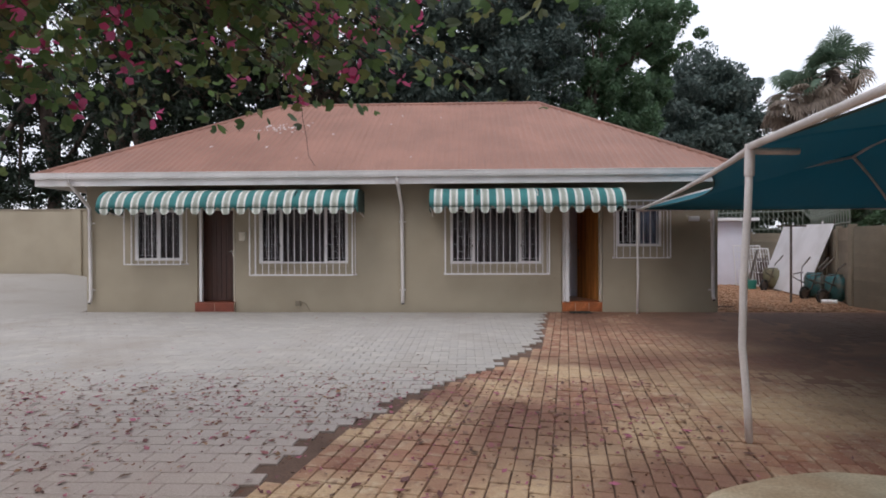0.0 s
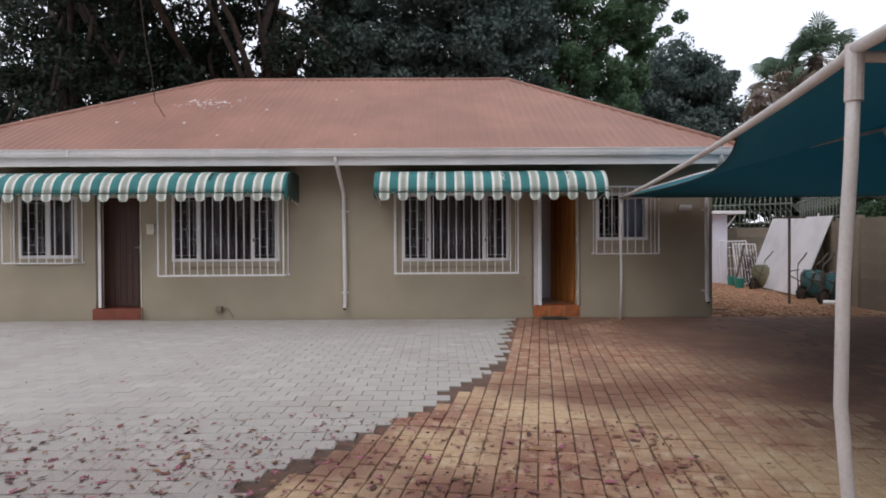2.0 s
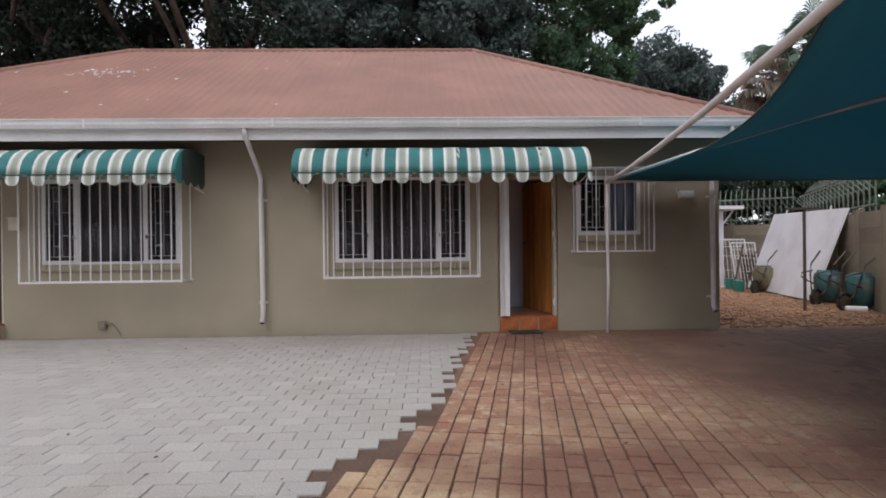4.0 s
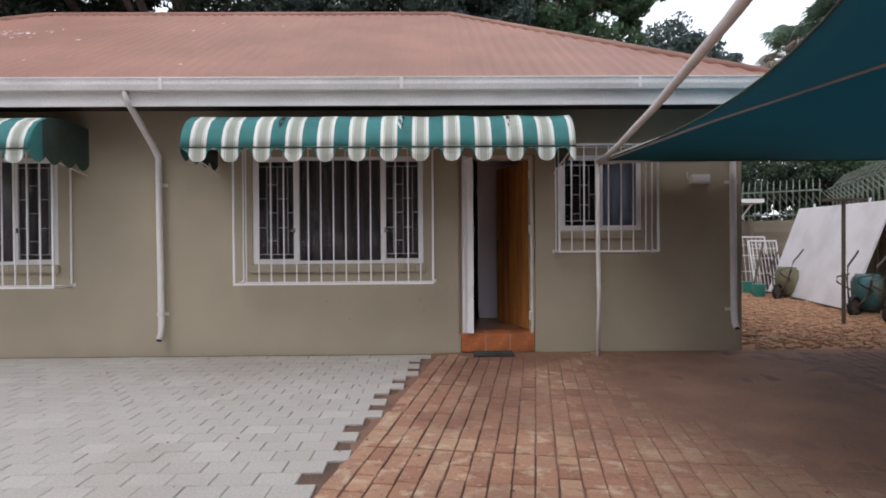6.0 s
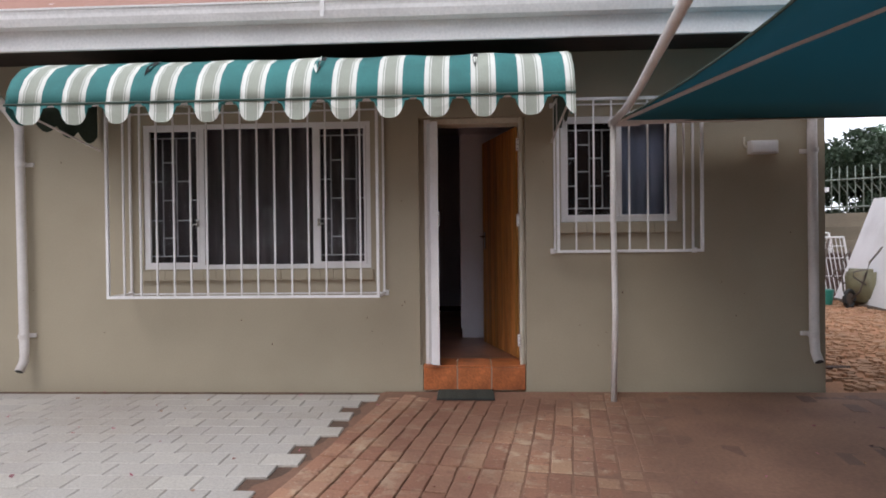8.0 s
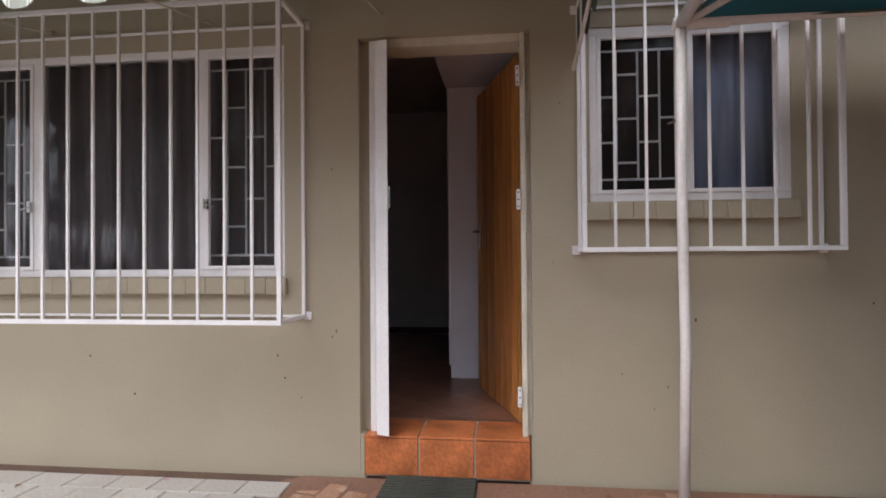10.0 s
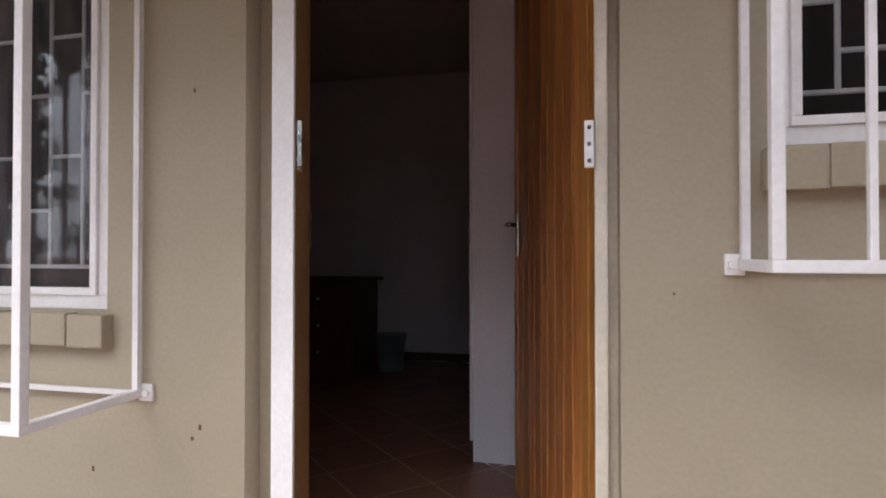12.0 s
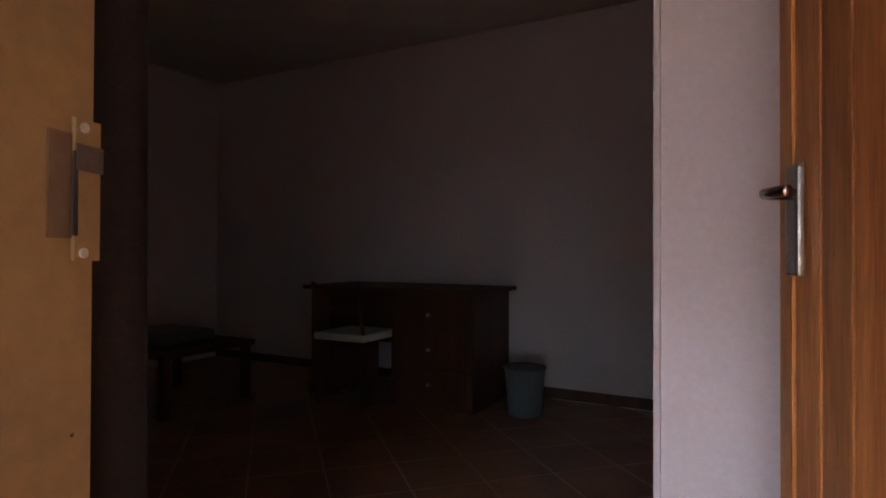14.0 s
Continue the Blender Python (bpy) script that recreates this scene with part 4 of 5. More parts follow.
def carport():
    c = thing("carport", (5.9, -4.1, 0), "carport of off-white pipes under a dark green shade net", "carport")
    b = CP["b"]
    part("post", tube(B(), [(3.95, -0.3, 0), (3.965, -0.3, 0.7), (3.955, -0.3, 1.5), (3.96, -0.3, 2.14)], 0.023, 12), PIPE, c, "thin white painted pole", True)
    a = part("post", tube(B(), [(2.44, -8.03, 0), (2.425, -8.03, 0.3), (2.39, -8.03, 0.7), (2.40, -8.03, 1.2), (2.43, -8.03, 1.7), (2.445, -8.03, 2.12)], 0.026, 12), PIPE, c, "slightly bent white painted pole", True)
    part("collar", tube(B(), [(2.44, -8.03, 1.93), (2.445, -8.03, 2.16)], 0.034, 12), PIPE, a)
    for p in (CP["c"], CP["d"], E, F):
        part("post", tube(B(), [(p.x, p.y, 0), (p.x, p.y, 1), p], 0.03, 12), PIPE, c, "", True)
    A, C, D = CP["a"], CP["c"], CP["d"]
    part("cross_arm", tube(B(), [A + Vector((0, 0, -0.03)), A + Vector((0.34, -0.02, -0.04))], 0.024, 10), PIPE, c, "", True)
    for p, q in ((A, b), (b, C), (C, D), (E, A), (D, F), (F, E)):
        bend = Vector((0.21, 0, 0.05)) if p is A else Vector((0, 0, 0.0 if p is E else 0.03))
        part("eave_pipe", tube(B(), [p.lerp(q, u) + bend * max(0.0, math.sin(math.pi * u)) ** 0.6 for u in (0, 0.02, 0.06, 0.12, 0.3, 0.5, 0.7, 0.88, 0.95, 1)], 0.027, 12), PIPE, c, "", True)
    for p, q in ((b, R1), (C, R1), (E, R3), (F, R3), (R1, R2), (R2, R3)):
        up = Vector((0, 0, 0.05))
        part("hip_pipe", tube(B(), [p, p.lerp(q, 0.33) + up, p.lerp(q, 0.66) + up, q], 0.024, 10), PIPE, c, "", True)

    def panel(p, q, r, s, inward, bend=Vector((0, 0, 0.03)), start=0.0):
        """Net between an eave pipe and the ridge points; from start onward the free edge bows inward, and the cloth sags."""
        def rim(u):
            f = math.sin(math.pi * max(0.0, (u - start) / (1 - start)))
            return p.lerp(q, u) + bend * max(0.0, math.sin(math.pi * u)) ** 0.6 + inward * f - Vector((0, 0, 0.03 * f))
        bm, n, m = B(), 32, 10
        g = []
        for j in range(m + 1):
            v = j / m
            row = []
            for i in range(n + 1):
                u = i / n
                w = rim(u).lerp(s.lerp(r, u), v)
                w.z += 0.05 * min(1, v * 4) - 0.08 * 4 * u * (1 - u) * 4 * v * (1 - v) + 0.010 * math.sin(u * 23 + v * 5) * v * (1 - v)
                row.append(bm.verts.new(w))
            g.append(row)
        for j in range(m):
            for i in range(n):
                bm.faces.new((g[j][i], g[j][i + 1], g[j + 1][i + 1], g[j + 1][i]))
        bmesh.ops.remove_doubles(bm, verts=bm.verts, dist=1e-4)
        net = part("net_panel", bm, NET, c, "dark green shade net", True)
        so = net.modifiers.new("thick", "SOLIDIFY")
        so.thickness = 0.004
        part("hem", tube(B(), [rim(i / 28) for i in range(29)], 0.008, 6), CLOTHDARK, net)
    panel(A, b, R1, R2, Vector((0.46, 0, 0.02)), Vector((0.21, 0, 0.05)), 0.25)
    panel(b, C, R1, R1, Vector((0, -0.05, 0.0)))
    panel(C, D, R2, R1, Vector((-0.5, 0, 0)))
    panel(E, A, R2, R3, Vector((0.05, 0, 0)), Vector((0, 0, 0)))
    panel(D, F, R3, R2, Vector((-0.3, 0, 0)))
    panel(F, E, R3, R3, Vector((0, 0.45, 0.06)))
    j = B()
    tube(j, [b + Vector((-0.03, 0.01, 0.0)), b + Vector((0.20, 0, 0.0))], 0.028, 10)
    part("pipe_joint", j, PIPE, c)


carport()

# ---- ground ----
EDGE = [(0.4, 2.14), (-0.36, 2.07), (-1.26, 1.90), (-3.17, 1.62), (-4.67, 1.20), (-6.2, 0.24), (-7.96, -0.66), (-9.05, -0.9), (-13.5, -2.0)]


def edge_x(y):
    for (ya, xa), (yb, xb) in zip(EDGE, EDGE[1:]):
        if yb <= y <= ya:
            return xa + (xb - xa) * (ya - y) / (ya - yb)
    return EDGE[0][1] if y > 0 else EDGE[-1][1]


def rise(x, y):
    """The yard climbs gently beyond the west end of the house."""
    a = max(0.0, min(1.0, (-8.6 - x) / 4.0))
    b = max(0.0, min(1.0, (y + 4.0) / 9.5))
    return 0.56 * a * b * b * (3 - 2 * b)


def sheet(name, xs, ys, z, material):
    vs = [(x, y, z(x, y)) for y in ys for x in xs]
    n = len(xs)
    fs = [(j * n + i, j * n + i + 1, (j + 1) * n + i + 1, (j + 1) * n + i) for j in range(len(ys) - 1) for i in range(n - 1)]
    return setting(raw(name, vs, fs, material))


far_x = [-400, -60, -30] + list(np.linspace(-26, 14, 41)) + [30, 60, 400]
far_y = [-400, -60, -30] + list(np.linspace(-22, 16, 39)) + [30, 60, 400]
sheet("ground", far_x, far_y, lambda x, y: -0.045 + rise(max(x, -26), y), SOIL)
sheet("paving_bed", np.linspace(-26, 9.25, 71), np.linspace(-14, 0.0, 29), lambda x, y: -0.016 + rise(x, y) - (0.012 if rise(x, y) > 0 else 0), JOINT)
sheet("paving_bed_west", np.linspace(-26, X0 - 0.01, 37), np.linspace(0.0, 8, 17), lambda x, y: -0.016 + rise(x, y) - (0.012 if rise(x, y) > 0 else 0), JOINT)
sheet("west_paving", np.linspace(-26, X0 - 0.12, 60), np.linspace(-4.1, 5.7, 40), lambda x, y: -0.001 + rise(x, y) - (0.02 if rise(x, y) < 0.004 and y < 0 else 0), GREY_MANY)
sheet("back_yard", np.linspace(X1 + 0.01, 14, 34), np.linspace(0.0, 16, 60), lambda x, y: -0.012 + 0.03 * noise.noise(Vector((x, y, 0))) + 0.012 * noise.noise(Vector((x * 4, y * 4, 3))), ORANGE_SOIL)


def block(w, d, h, c=0.005):
    return [(-w, -d, -h), (w, -d, -h), (w, d, -h), (-w, d, -h), (-w, -d, -c), (w, -d, -c), (w, d, -c), (-w, d, -c),
            (-w + c, -d + c, 0), (w - c, -d + c, 0), (w - c, d - c, 0), (-w + c, d - c, 0)]


BLOCK_FACES = [(8, 9, 10, 11)] + [(a, b, b + 4, a + 4) for k in (0, 4) for a, b in ((k, k + 1), (k + 1, k + 2), (k + 2, k + 3))] + [(3, 0, 4, 7), (7, 4, 8, 11)]
rp = random.Random(5)
bricks, greys = [], []
PW, PL = 0.122, 0.205
SKEW = radians(-10)
BAYS = [-14.6, -12.2, -9.8, -7.5, -5.9, -4.14, -2.68, -1.1, 0.4, 1.7]
for i in range(int(13.5 / PW)):
    u = -1.8 + i * PW
    for lo, hi in zip(BAYS, BAYS[1:]):
        v = lo + 0.012
        cut = rp.choice((1.0, 1.0, 0.5, 0.7))
        while v < hi - 0.03:
            length = min(PL * cut, hi - v)
            if hi - (v + length) < 0.05:
                length = hi - v
            cut = 1.0
            m = v + length / 2
            x, y = u * math.cos(SKEW) - m * math.sin(SKEW), u * math.sin(SKEW) + m * math.cos(SKEW)
            if edge_x(y) + 0.07 < x < 9.2 and -13.5 < y < -0.115:
                bricks.append((x + rp.gauss(0, 0.002), y, rp.gauss(0, 0.0015), SKEW + rp.gauss(0, 0.007), rp.gauss(0, 0.006), length / PL))
            v += length
GW, GL = 0.165, 0.228
for j in range(int(22 / GW)):
    y = -13.4 + j * GW
    off = (j % 2) * GL / 2
    for i in range(int(28 / GL)):
        x = -25.6 + off + i * GL
        if x > edge_x(y) - 0.06 or y > 7.8 or (y > -0.08 and x > X0 - 0.13) or rise(x, y) > 0.004 or (y > 0 and x < X0):
            continue
        greys.append((x, y, rp.gauss(0, 0.0012), rp.gauss(0, 0.006), rp.gauss(0, 0.004), 1.0))


def nearest_first(spots, x, y):
    return sorted(spots, key=lambda s: (s[0] - x) ** 2 + (s[1] - y) ** 2)


def lay(spots, w, d, one, many, floor_name, many_name, label, x, y):
    spots = nearest_first(spots, x, y)
    floor_ob = setting(new(floor_name))
    me = bpy.data.meshes.new("paving_block")
    me.from_pydata(block(w, d, 0.03), [], BLOCK_FACES)
    me.materials.append(one)
    for s in spots[:300]:
        o = new("brick" if one is BRICK_ONE else "paver", me)
        o.location, o.rotation_euler = s[:3], (s[4], 0, s[3])
        o.scale = (1, s[5], 1)
        o.parent = floor_ob
    vs, fs = [], []
    for sx, sy, sz, rz, rx, sc in spots[300:]:
        k, c, s = len(vs), math.cos(rz), math.sin(rz)
        vs += [(sx + a * c - b * s, sy + a * s + b * c, sz + h + b * rx) for a, b, h in block(w, d * sc, 0.03)]
        fs += [tuple(q + k for q in f) for f in BLOCK_FACES]
    many_ob = raw(many_name, vs, fs, many)
    tagged(many_ob, label, "paving", kind="stuff")


# ---- boundary walls and back yard ----


def precast(p, q, z0, height, name, face=0.05):
    """A precast concrete fence: grooved posts with stacked panels between them."""
    p, q = Vector(p), Vector(q)
    n = max(1, round((q - p).length / 1.5))
    d = (q - p) / n
    ang = math.atan2(d.y, d.x)
    w = thing(name, (*((p + q) / 2).xy, z0), "weathered concrete fence of stacked panels between posts", "fence", "precast concrete fences")
    L = d.length
    rows = round(height / 0.305)
    post = mesh_of("post", bx(B(), -0.06, -0.07, -0.1, 0.06, 0.07, height + 0.06, 0.01), CONCRETE)
    panel = mesh_of("panel", bx(B(), 0.061, -0.022, 0.0, L - 0.061, 0.022, 0.3045, 0.008), CONCRETE)
    for k in range(n + 1):
        for me, hs in ((post, [0]), (panel, [r * 0.305 for r in range(rows)] if k < n else [])):
            for h in hs:
                o = new(me.name.split(".")[0], me)
                o.parent = w
                o.location = p + d * k + Vector((0, 0, z0 + h)) - w.location
                o.rotation_euler = (0, 0, ang)
    return w


precast((9.30, -12.0, 0), (9.30, 1.2, 0), 0.0, 1.83, "precast_fence")
precast((9.36, 1.33, 0), (12.2, 8.0, 0), 0.0, 1.83, "precast_fence")
precast((12.2, 8.1, 0), (5.4, 12.5, 0), 0.0, 1.83, "precast_fence")


def plain_wall():
    w = thing("boundary_wall", (-17, 5.8, 0.5), "plain beige plastered boundary wall with flat piers beyond the yard", "wall")
    part("wall_body", bx(B(), -30, 5.8, 0.3, -8.1, 6.0, 2.62), WALL, w)
    part("wall_body", bx(B(), -26.2, -14, 0.3, -26.0, 5.79, 2.62), WALL, w)
    for x in np.arange(-24, -8, 2.9):
        part("pier", bx(B(), x, 5.72, 0.3, x + 0.3, 5.797, 2.62, 0.006), WALL, w)
    part("coping", bx(B(), -30, 5.77, 2.623, -8.1, 6.03, 2.67, 0.008), CONCRETE, w)


plain_wall()


def palisade(p, q, z0, pitch):
    p, q = Vector(p), Vector(q)
    L = (q - p).length
    d = (q - p) / L
    nrm = Vector((-d.y, d.x, 0))
    f = thing("palisade_fence", (*((p + q) / 2).xy, z0), "green grey steel palisade with angled spiked tops", "fence", "palisade fences")
    for h in (0.12, 0.75):
        part("rail", tube(B(), [p + Vector((0, 0, z0 + h)), q + Vector((0, 0, z0 + h))], 0.02, 6), GALV, f)
    n = int(L / pitch)
    bm = B()
    tube(bm, [(0, 0, 0), (0, 0, 0.72), nrm * -0.02 + Vector((0, 0, 0.80)), nrm * -0.24 + Vector((0, 0, 1.05)), nrm * -0.27 + Vector((0, 0, 1.09))], [0.014, 0.014, 0.014, 0.012, 0.002], 5)
    me = mesh_of("pale", bm, GALV)
    bm = B()
    tube(bm, [(0, 0, 0.25), nrm * 0.02 + Vector((0, 0, 0.42)), nrm * 0.2 + d * 0.16 + Vector((0, 0, 0.66)), nrm * 0.22 + d * 0.18 + Vector((0, 0, 0.7))], [0.012, 0.012, 0.01, 0.002], 5)
    me2 = mesh_of("spike", bm, GALV)
    for k in range(min(n, 140)):
        for m in (me, me2):
            o = new(m.name.split(".")[0], m)
            o.parent = f
            o.location = p + d * (k * pitch + 0.05) + Vector((0, 0, z0)) - f.location


palisade((9.9, 2.2, 0), (12.35, 8.05, 0), 1.86, 0.34)
palisade((12.3, 8.2, 0), (5.5, 12.6, 0), 1.86, 0.15)


def outbuilding():
    o = thing("outbuilding", (8.2, 9, 0), "white painted outbuilding with a small bracketed flat roof", "outbuilding")
    part("wall", bx(B(), 6.3, 8.3, 0, 10.2, 10.8, 2.25), INNER, o)
    part("roof", bx(B(), 6.2, 7.9, 2.26, 10.6, 11.0, 2.36, 0.01), WHITE, o)
    part("bracket", tube(B(), [(10.21, 8.35, 1.85), (10.52, 8.35, 2.255)], 0.03, 6), WHITE, o)


outbuilding()


def white_board():
    b = thing("leaning_board", (10.2, 5.3, 0), "large stained white sheet panel leaning against the concrete fence", "board")
    c = [Vector(p) for p in ((10.36, 7.3, 0.03), (9.50, 3.40, 0.03), (10.22, 3.30, 1.97), (11.08, 7.20, 2.05))]
    nrm = (c[1] - c[0]).cross(c[3] - c[0]).normalized() * 0.03
    bm = B()
    lo, hi = [bm.verts.new(p) for p in c], [bm.verts.new(p + nrm) for p in c]
    bm.faces.new(lo), bm.faces.new(hi[::-1])
    for k in range(4):
        bm.faces.new((lo[k], lo[(k + 1) % 4], hi[(k + 1) % 4], hi[k]))
    bmesh.ops.recalc_face_normals(bm, faces=bm.faces)
    part("sheet", bm, SHEETWHITE, b)
    for u in (0.2, 0.8):
        p = c[3].lerp(c[2], u)
        part("hook", tube(B(), [p + Vector((-0.02, 0, -0.03)), p + Vector((0, 0, 0.09))], 0.02, 6), SHEETWHITE, b)
    part("bottom_edge", tube(B(), [c[0] + Vector((-0.06, 0, -0.01)), c[0].lerp(c[1], 0.55) + Vector((-0.06, 0, -0.01))], 0.035, 6), RUSTY, b)


white_board()


def tee_pole():
    t = thing("washing_line_pole", (8.33, 1.95, 0), "tall dark steel pole with a T bar at the top", "washing line pole")
    part("upright", tube(B(), [(8.33, 1.95, -0.02), (8.33, 1.95, 1.87)], 0.027, 8), RUSTY, t)
    part("crossbar", bx(B(), 7.99, 1.92, 1.86, 8.68, 1.98, 1.90, 0.004), RUSTY, t)


tee_pole()


def wheelbarrow(place, turn_deg, colour, label):
    """Stood up on its wheel and the nose of its tray, handles in the air."""
    wb = thing("wheelbarrow", place, label, "wheelbarrow", "wheelbarrows by the fence")
    m = Matrix.Translation(place) @ Matrix.Rotation(radians(turn_deg), 4, "Z")

    def P(x, y, z):
        return m @ (Vector((x, y, z)) * 0.86)
    ring = [P(0.0, 0.18 * math.cos(a), 0.18 + 0.18 * math.sin(a)) for a in np.linspace(0, 2 * math.pi, 21)]
    wh = part("wheel", tube(B(), ring, 0.032, 8), BLACK, wb, "dirty rubber wheel", True)
    part("rim", tube(B(), [P(-0.02, 0, 0.18), P(0.02, 0, 0.18)], 0.11, 14), RUSTY, wh)
    bm = B()
    bot = [bm.verts.new(P(x, y, z)) for x, y, z in ((-0.19, 0.22, 0.16), (0.19, 0.22, 0.16), (0.22, 0.21, 0.66), (-0.22, 0.21, 0.66))]
    top = [bm.verts.new(P(x, y, z)) for x, y, z in ((-0.27, 0.44, 0.04), (0.27, 0.44, 0.04), (0.30, 0.42, 0.80), (-0.30, 0.42, 0.80))]
    bm.faces.new(bot)
    for k in range(4):
        bm.faces.new((bot[k], bot[(k + 1) % 4], top[(k + 1) % 4], top[k]))
    bmesh.ops.recalc_face_normals(bm, faces=bm.faces)
    bmesh.ops.bevel(bm, geom=[e for e in bm.edges if len(e.link_faces) == 2], offset=0.05, segments=2, affect="EDGES")
    tray = part("tray", bm, colour, wb, "", True)
    so = tray.modifiers.new("thick", "SOLIDIFY")
    so.thickness = 0.006
    for s in (-1, 1):
        part("handle", tube(B(), [P(s * 0.05, 0.0, 0.18), P(s * 0.16, 0.08, 0.34), P(s * 0.24, 0.16, 0.72), P(s * 0.27, 0.24, 0.96), P(s * 0.29, 0.48, 1.14), P(s * 0.30, 0.62, 1.26)], 0.017, 8), RUSTY, wb, "", True)
        part("leg", tube(B(), [P(s * 0.2, 0.22, 0.48), P(s * 0.2, -0.04, 0.58), P(s * 0.2, -0.22, 0.66), P(s * 0.2, -0.20, 0.76), P(s * 0.22, 0.20, 0.80)], 0.014, 8), RUSTY, wb, "", True)


wheelbarrow((9.72, 5.9, 0), -62, OLIVE, "upended wheelbarrow with a dirty olive tray by the board")
wheelbarrow((9.24, 2.95, 0), -68, TEAL, "upended wheelbarrow with a dark teal tray beside the board")
wheelbarrow((9.12, 2.0, 0), -80, TEAL, "upended wheelbarrow with a worn teal tray beside the concrete fence")


def scrap():
    for k, (x, y, w, h, lean) in enumerate(((9.75, 7.78, 0.9, 1.35, 0.22), (10.10, 7.42, 0.7, 1.25, 0.33))):
        g = thing("old_window_grille", (x, y, 0), "old white steel window grille leaning in the yard corner", "window grille", "old grilles leaning in the yard")
        fr = B()
        for a, b in (((0, 0), (w, 0)), ((0, h), (w, h)), ((0, 0), (0, h)), ((w, 0), (w, h))):
            tube(fr, [(x + a[0], y + lean * a[1] / h, 0.03 + a[1]), (x + b[0], y + lean * b[1] / h, 0.03 + b[1])], 0.02, 6)
        part("grille_frame", fr, WHITE, g)
        for u in np.linspace(0.12, 0.88, 7):
            part("bar", tube(B(), [(x + u * w, y, 0.03), (x + u * w, y + lean, 0.03 + h)], 0.009, 5), WHITE, g)
        for v in (0.35, 0.65, 0.85):
            part("crossbar", tube(B(), [(x, y + lean * v, 0.03 + h * v), (x + w, y + lean * v, 0.03 + h * v)], 0.009, 5), WHITE, g)
    ld = thing("step_ladder", (9.9, 6.9, 0), "dark folded steel ladder leaning beside the white board", "ladder")
    for s in (0, 0.38):
        part("rail", tube(B(), [(9.62 + s * 0.6, 6.75 + s, 0.02), (10.1 + s * 0.6, 7.1 + s, 1.25)], 0.022, 6), RUSTY, ld)
    for v in (0.2, 0.42, 0.64, 0.86):
        p = Vector((9.62, 6.75, 0.02)).lerp(Vector((10.1, 7.1, 1.25)), v)
        part("rung", tube(B(), [p, p + Vector((0.228, 0.38, 0))], 0.014, 6), GALV, ld)
    dp = thing("dark_panel", (10.55, 7.6, 0), "dark rusty steel sheet leaning behind the ladder beside the white board", "metal sheet")
    lean = Matrix.Translation((10.55, 7.6, 0.02)) @ Matrix.Rotation(radians(-38), 4, "Z") @ Matrix.Rotation(radians(-14), 4, "X")
    part("steel_sheet", bx(B(), -0.20, -0.01, 0, 0.22, 0.01, 0.95, 0.004, lean), BROWNDOOR, dp)
    part("sheet_frame", tube(B(), [lean @ Vector(p) for p in ((-0.21, -0.02, 0), (-0.21, -0.02, 0.97), (0.23, -0.02, 0.97), (0.23, -0.02, 0))], 0.014, 6), RUSTY, dp)
    for x, y, r in ((9.62, 6.45, 0.15), (9.85, 7.35, 0.13)):
        bk = thing("bucket", (x, y, 0), "teal plastic bucket on the orange soil", "bucket", "buckets in the yard")
        part("bucket_body", rod(B(), (x, y, 0.0), (x, y, 0.28), r * 0.8, 18, r), paint("teal_plastic", (0.04, 0.25, 0.2), 0.4, 0.1), bk)
    pp = thing("pipe_offcut", (9.0, 1.62, 0.05), "short white plastic pipe lying by the fence post", "pipe")
    part("pipe", tube(B(), [(8.9, 1.7, 0.06), (9.18, 1.55, 0.06)], 0.055, 14), WHITE, pp)
    st = thing("timber_stick", (6.1, 0.75, 0.03), "short brown timber offcut on the soil beside the house corner", "stick")
    part("stick", tube(B(), [(5.84, 0.85, 0.02), (6.1, 0.76, 0.03), (6.42, 0.80, 0.02)], 0.022, 6), DARKROOM, st)


scrap()

RUB = paint("broken_brick", (0.43, 0.25, 0.15), 0.9, 0.3, 6, 60, 0.3, rand="island", spread=0.12)
vs, fs = [], []
rr = random.Random(8)
for k in range(3600):
    y = rr.uniform(0.05, 9.5)
    x = rr.uniform(5.78, 9.0 + y * 0.2)
    w, d, h, a = rr.uniform(0.04, 0.15), rr.uniform(0.04, 0.09), rr.uniform(0.003, 0.014), rr.uniform(0, 3.14)
    base = len(vs)
    c, s = math.cos(a), math.sin(a)
    for zz, q in ((-0.02, 1), (h, 0.85)):
        for u, v in ((-w, -d), (w, -d * rr.uniform(0.6, 1)), (w * rr.uniform(0.6, 1), d), (-w, d)):
            vs.append((x + (u * c - v * s) * q * 0.5, y + (u * s + v * c) * q * 0.5, zz + rr.uniform(0, 0.006) + 0.03 * noise.noise(Vector((x, y, 0)))))
    fs += [(base + 4, base + 5, base + 6, base + 7)] + [(base + i, base + (i + 1) % 4, base + 4 + (i + 1) % 4, base + 4 + i) for i in range(4)]
tagged(raw("brick_rubble", vs, fs, RUB), "broken orange bricks and flat rubble over the back yard soil", "rubble", kind="stuff")

pad = B()
ring = [(2.72 + 0.98 * math.cos(a) * (1 + 0.06 * math.sin(3 * a)), -9.12 + 0.5 * math.sin(a) * (1 + 0.08 * math.sin(4 * a + 1))) for a in np.linspace(0, 2 * math.pi, 40, endpoint=False)]
lo, hi = [pad.verts.new((x, y, 0.003)) for x, y in ring], [pad.verts.new((2.72 + (x - 2.72) * 0.93, -9.12 + (y + 9.12) * 0.93, 0.022)) for x, y in ring]
for k in range(40):
    pad.faces.new((lo[k], lo[(k + 1) % 40], hi[(k + 1) % 40], hi[k]))
pad.faces.new(hi)
tagged(part("concrete_pad", pad, PAD), "rough pale yellow concrete patch over the red bricks", "concrete patch")

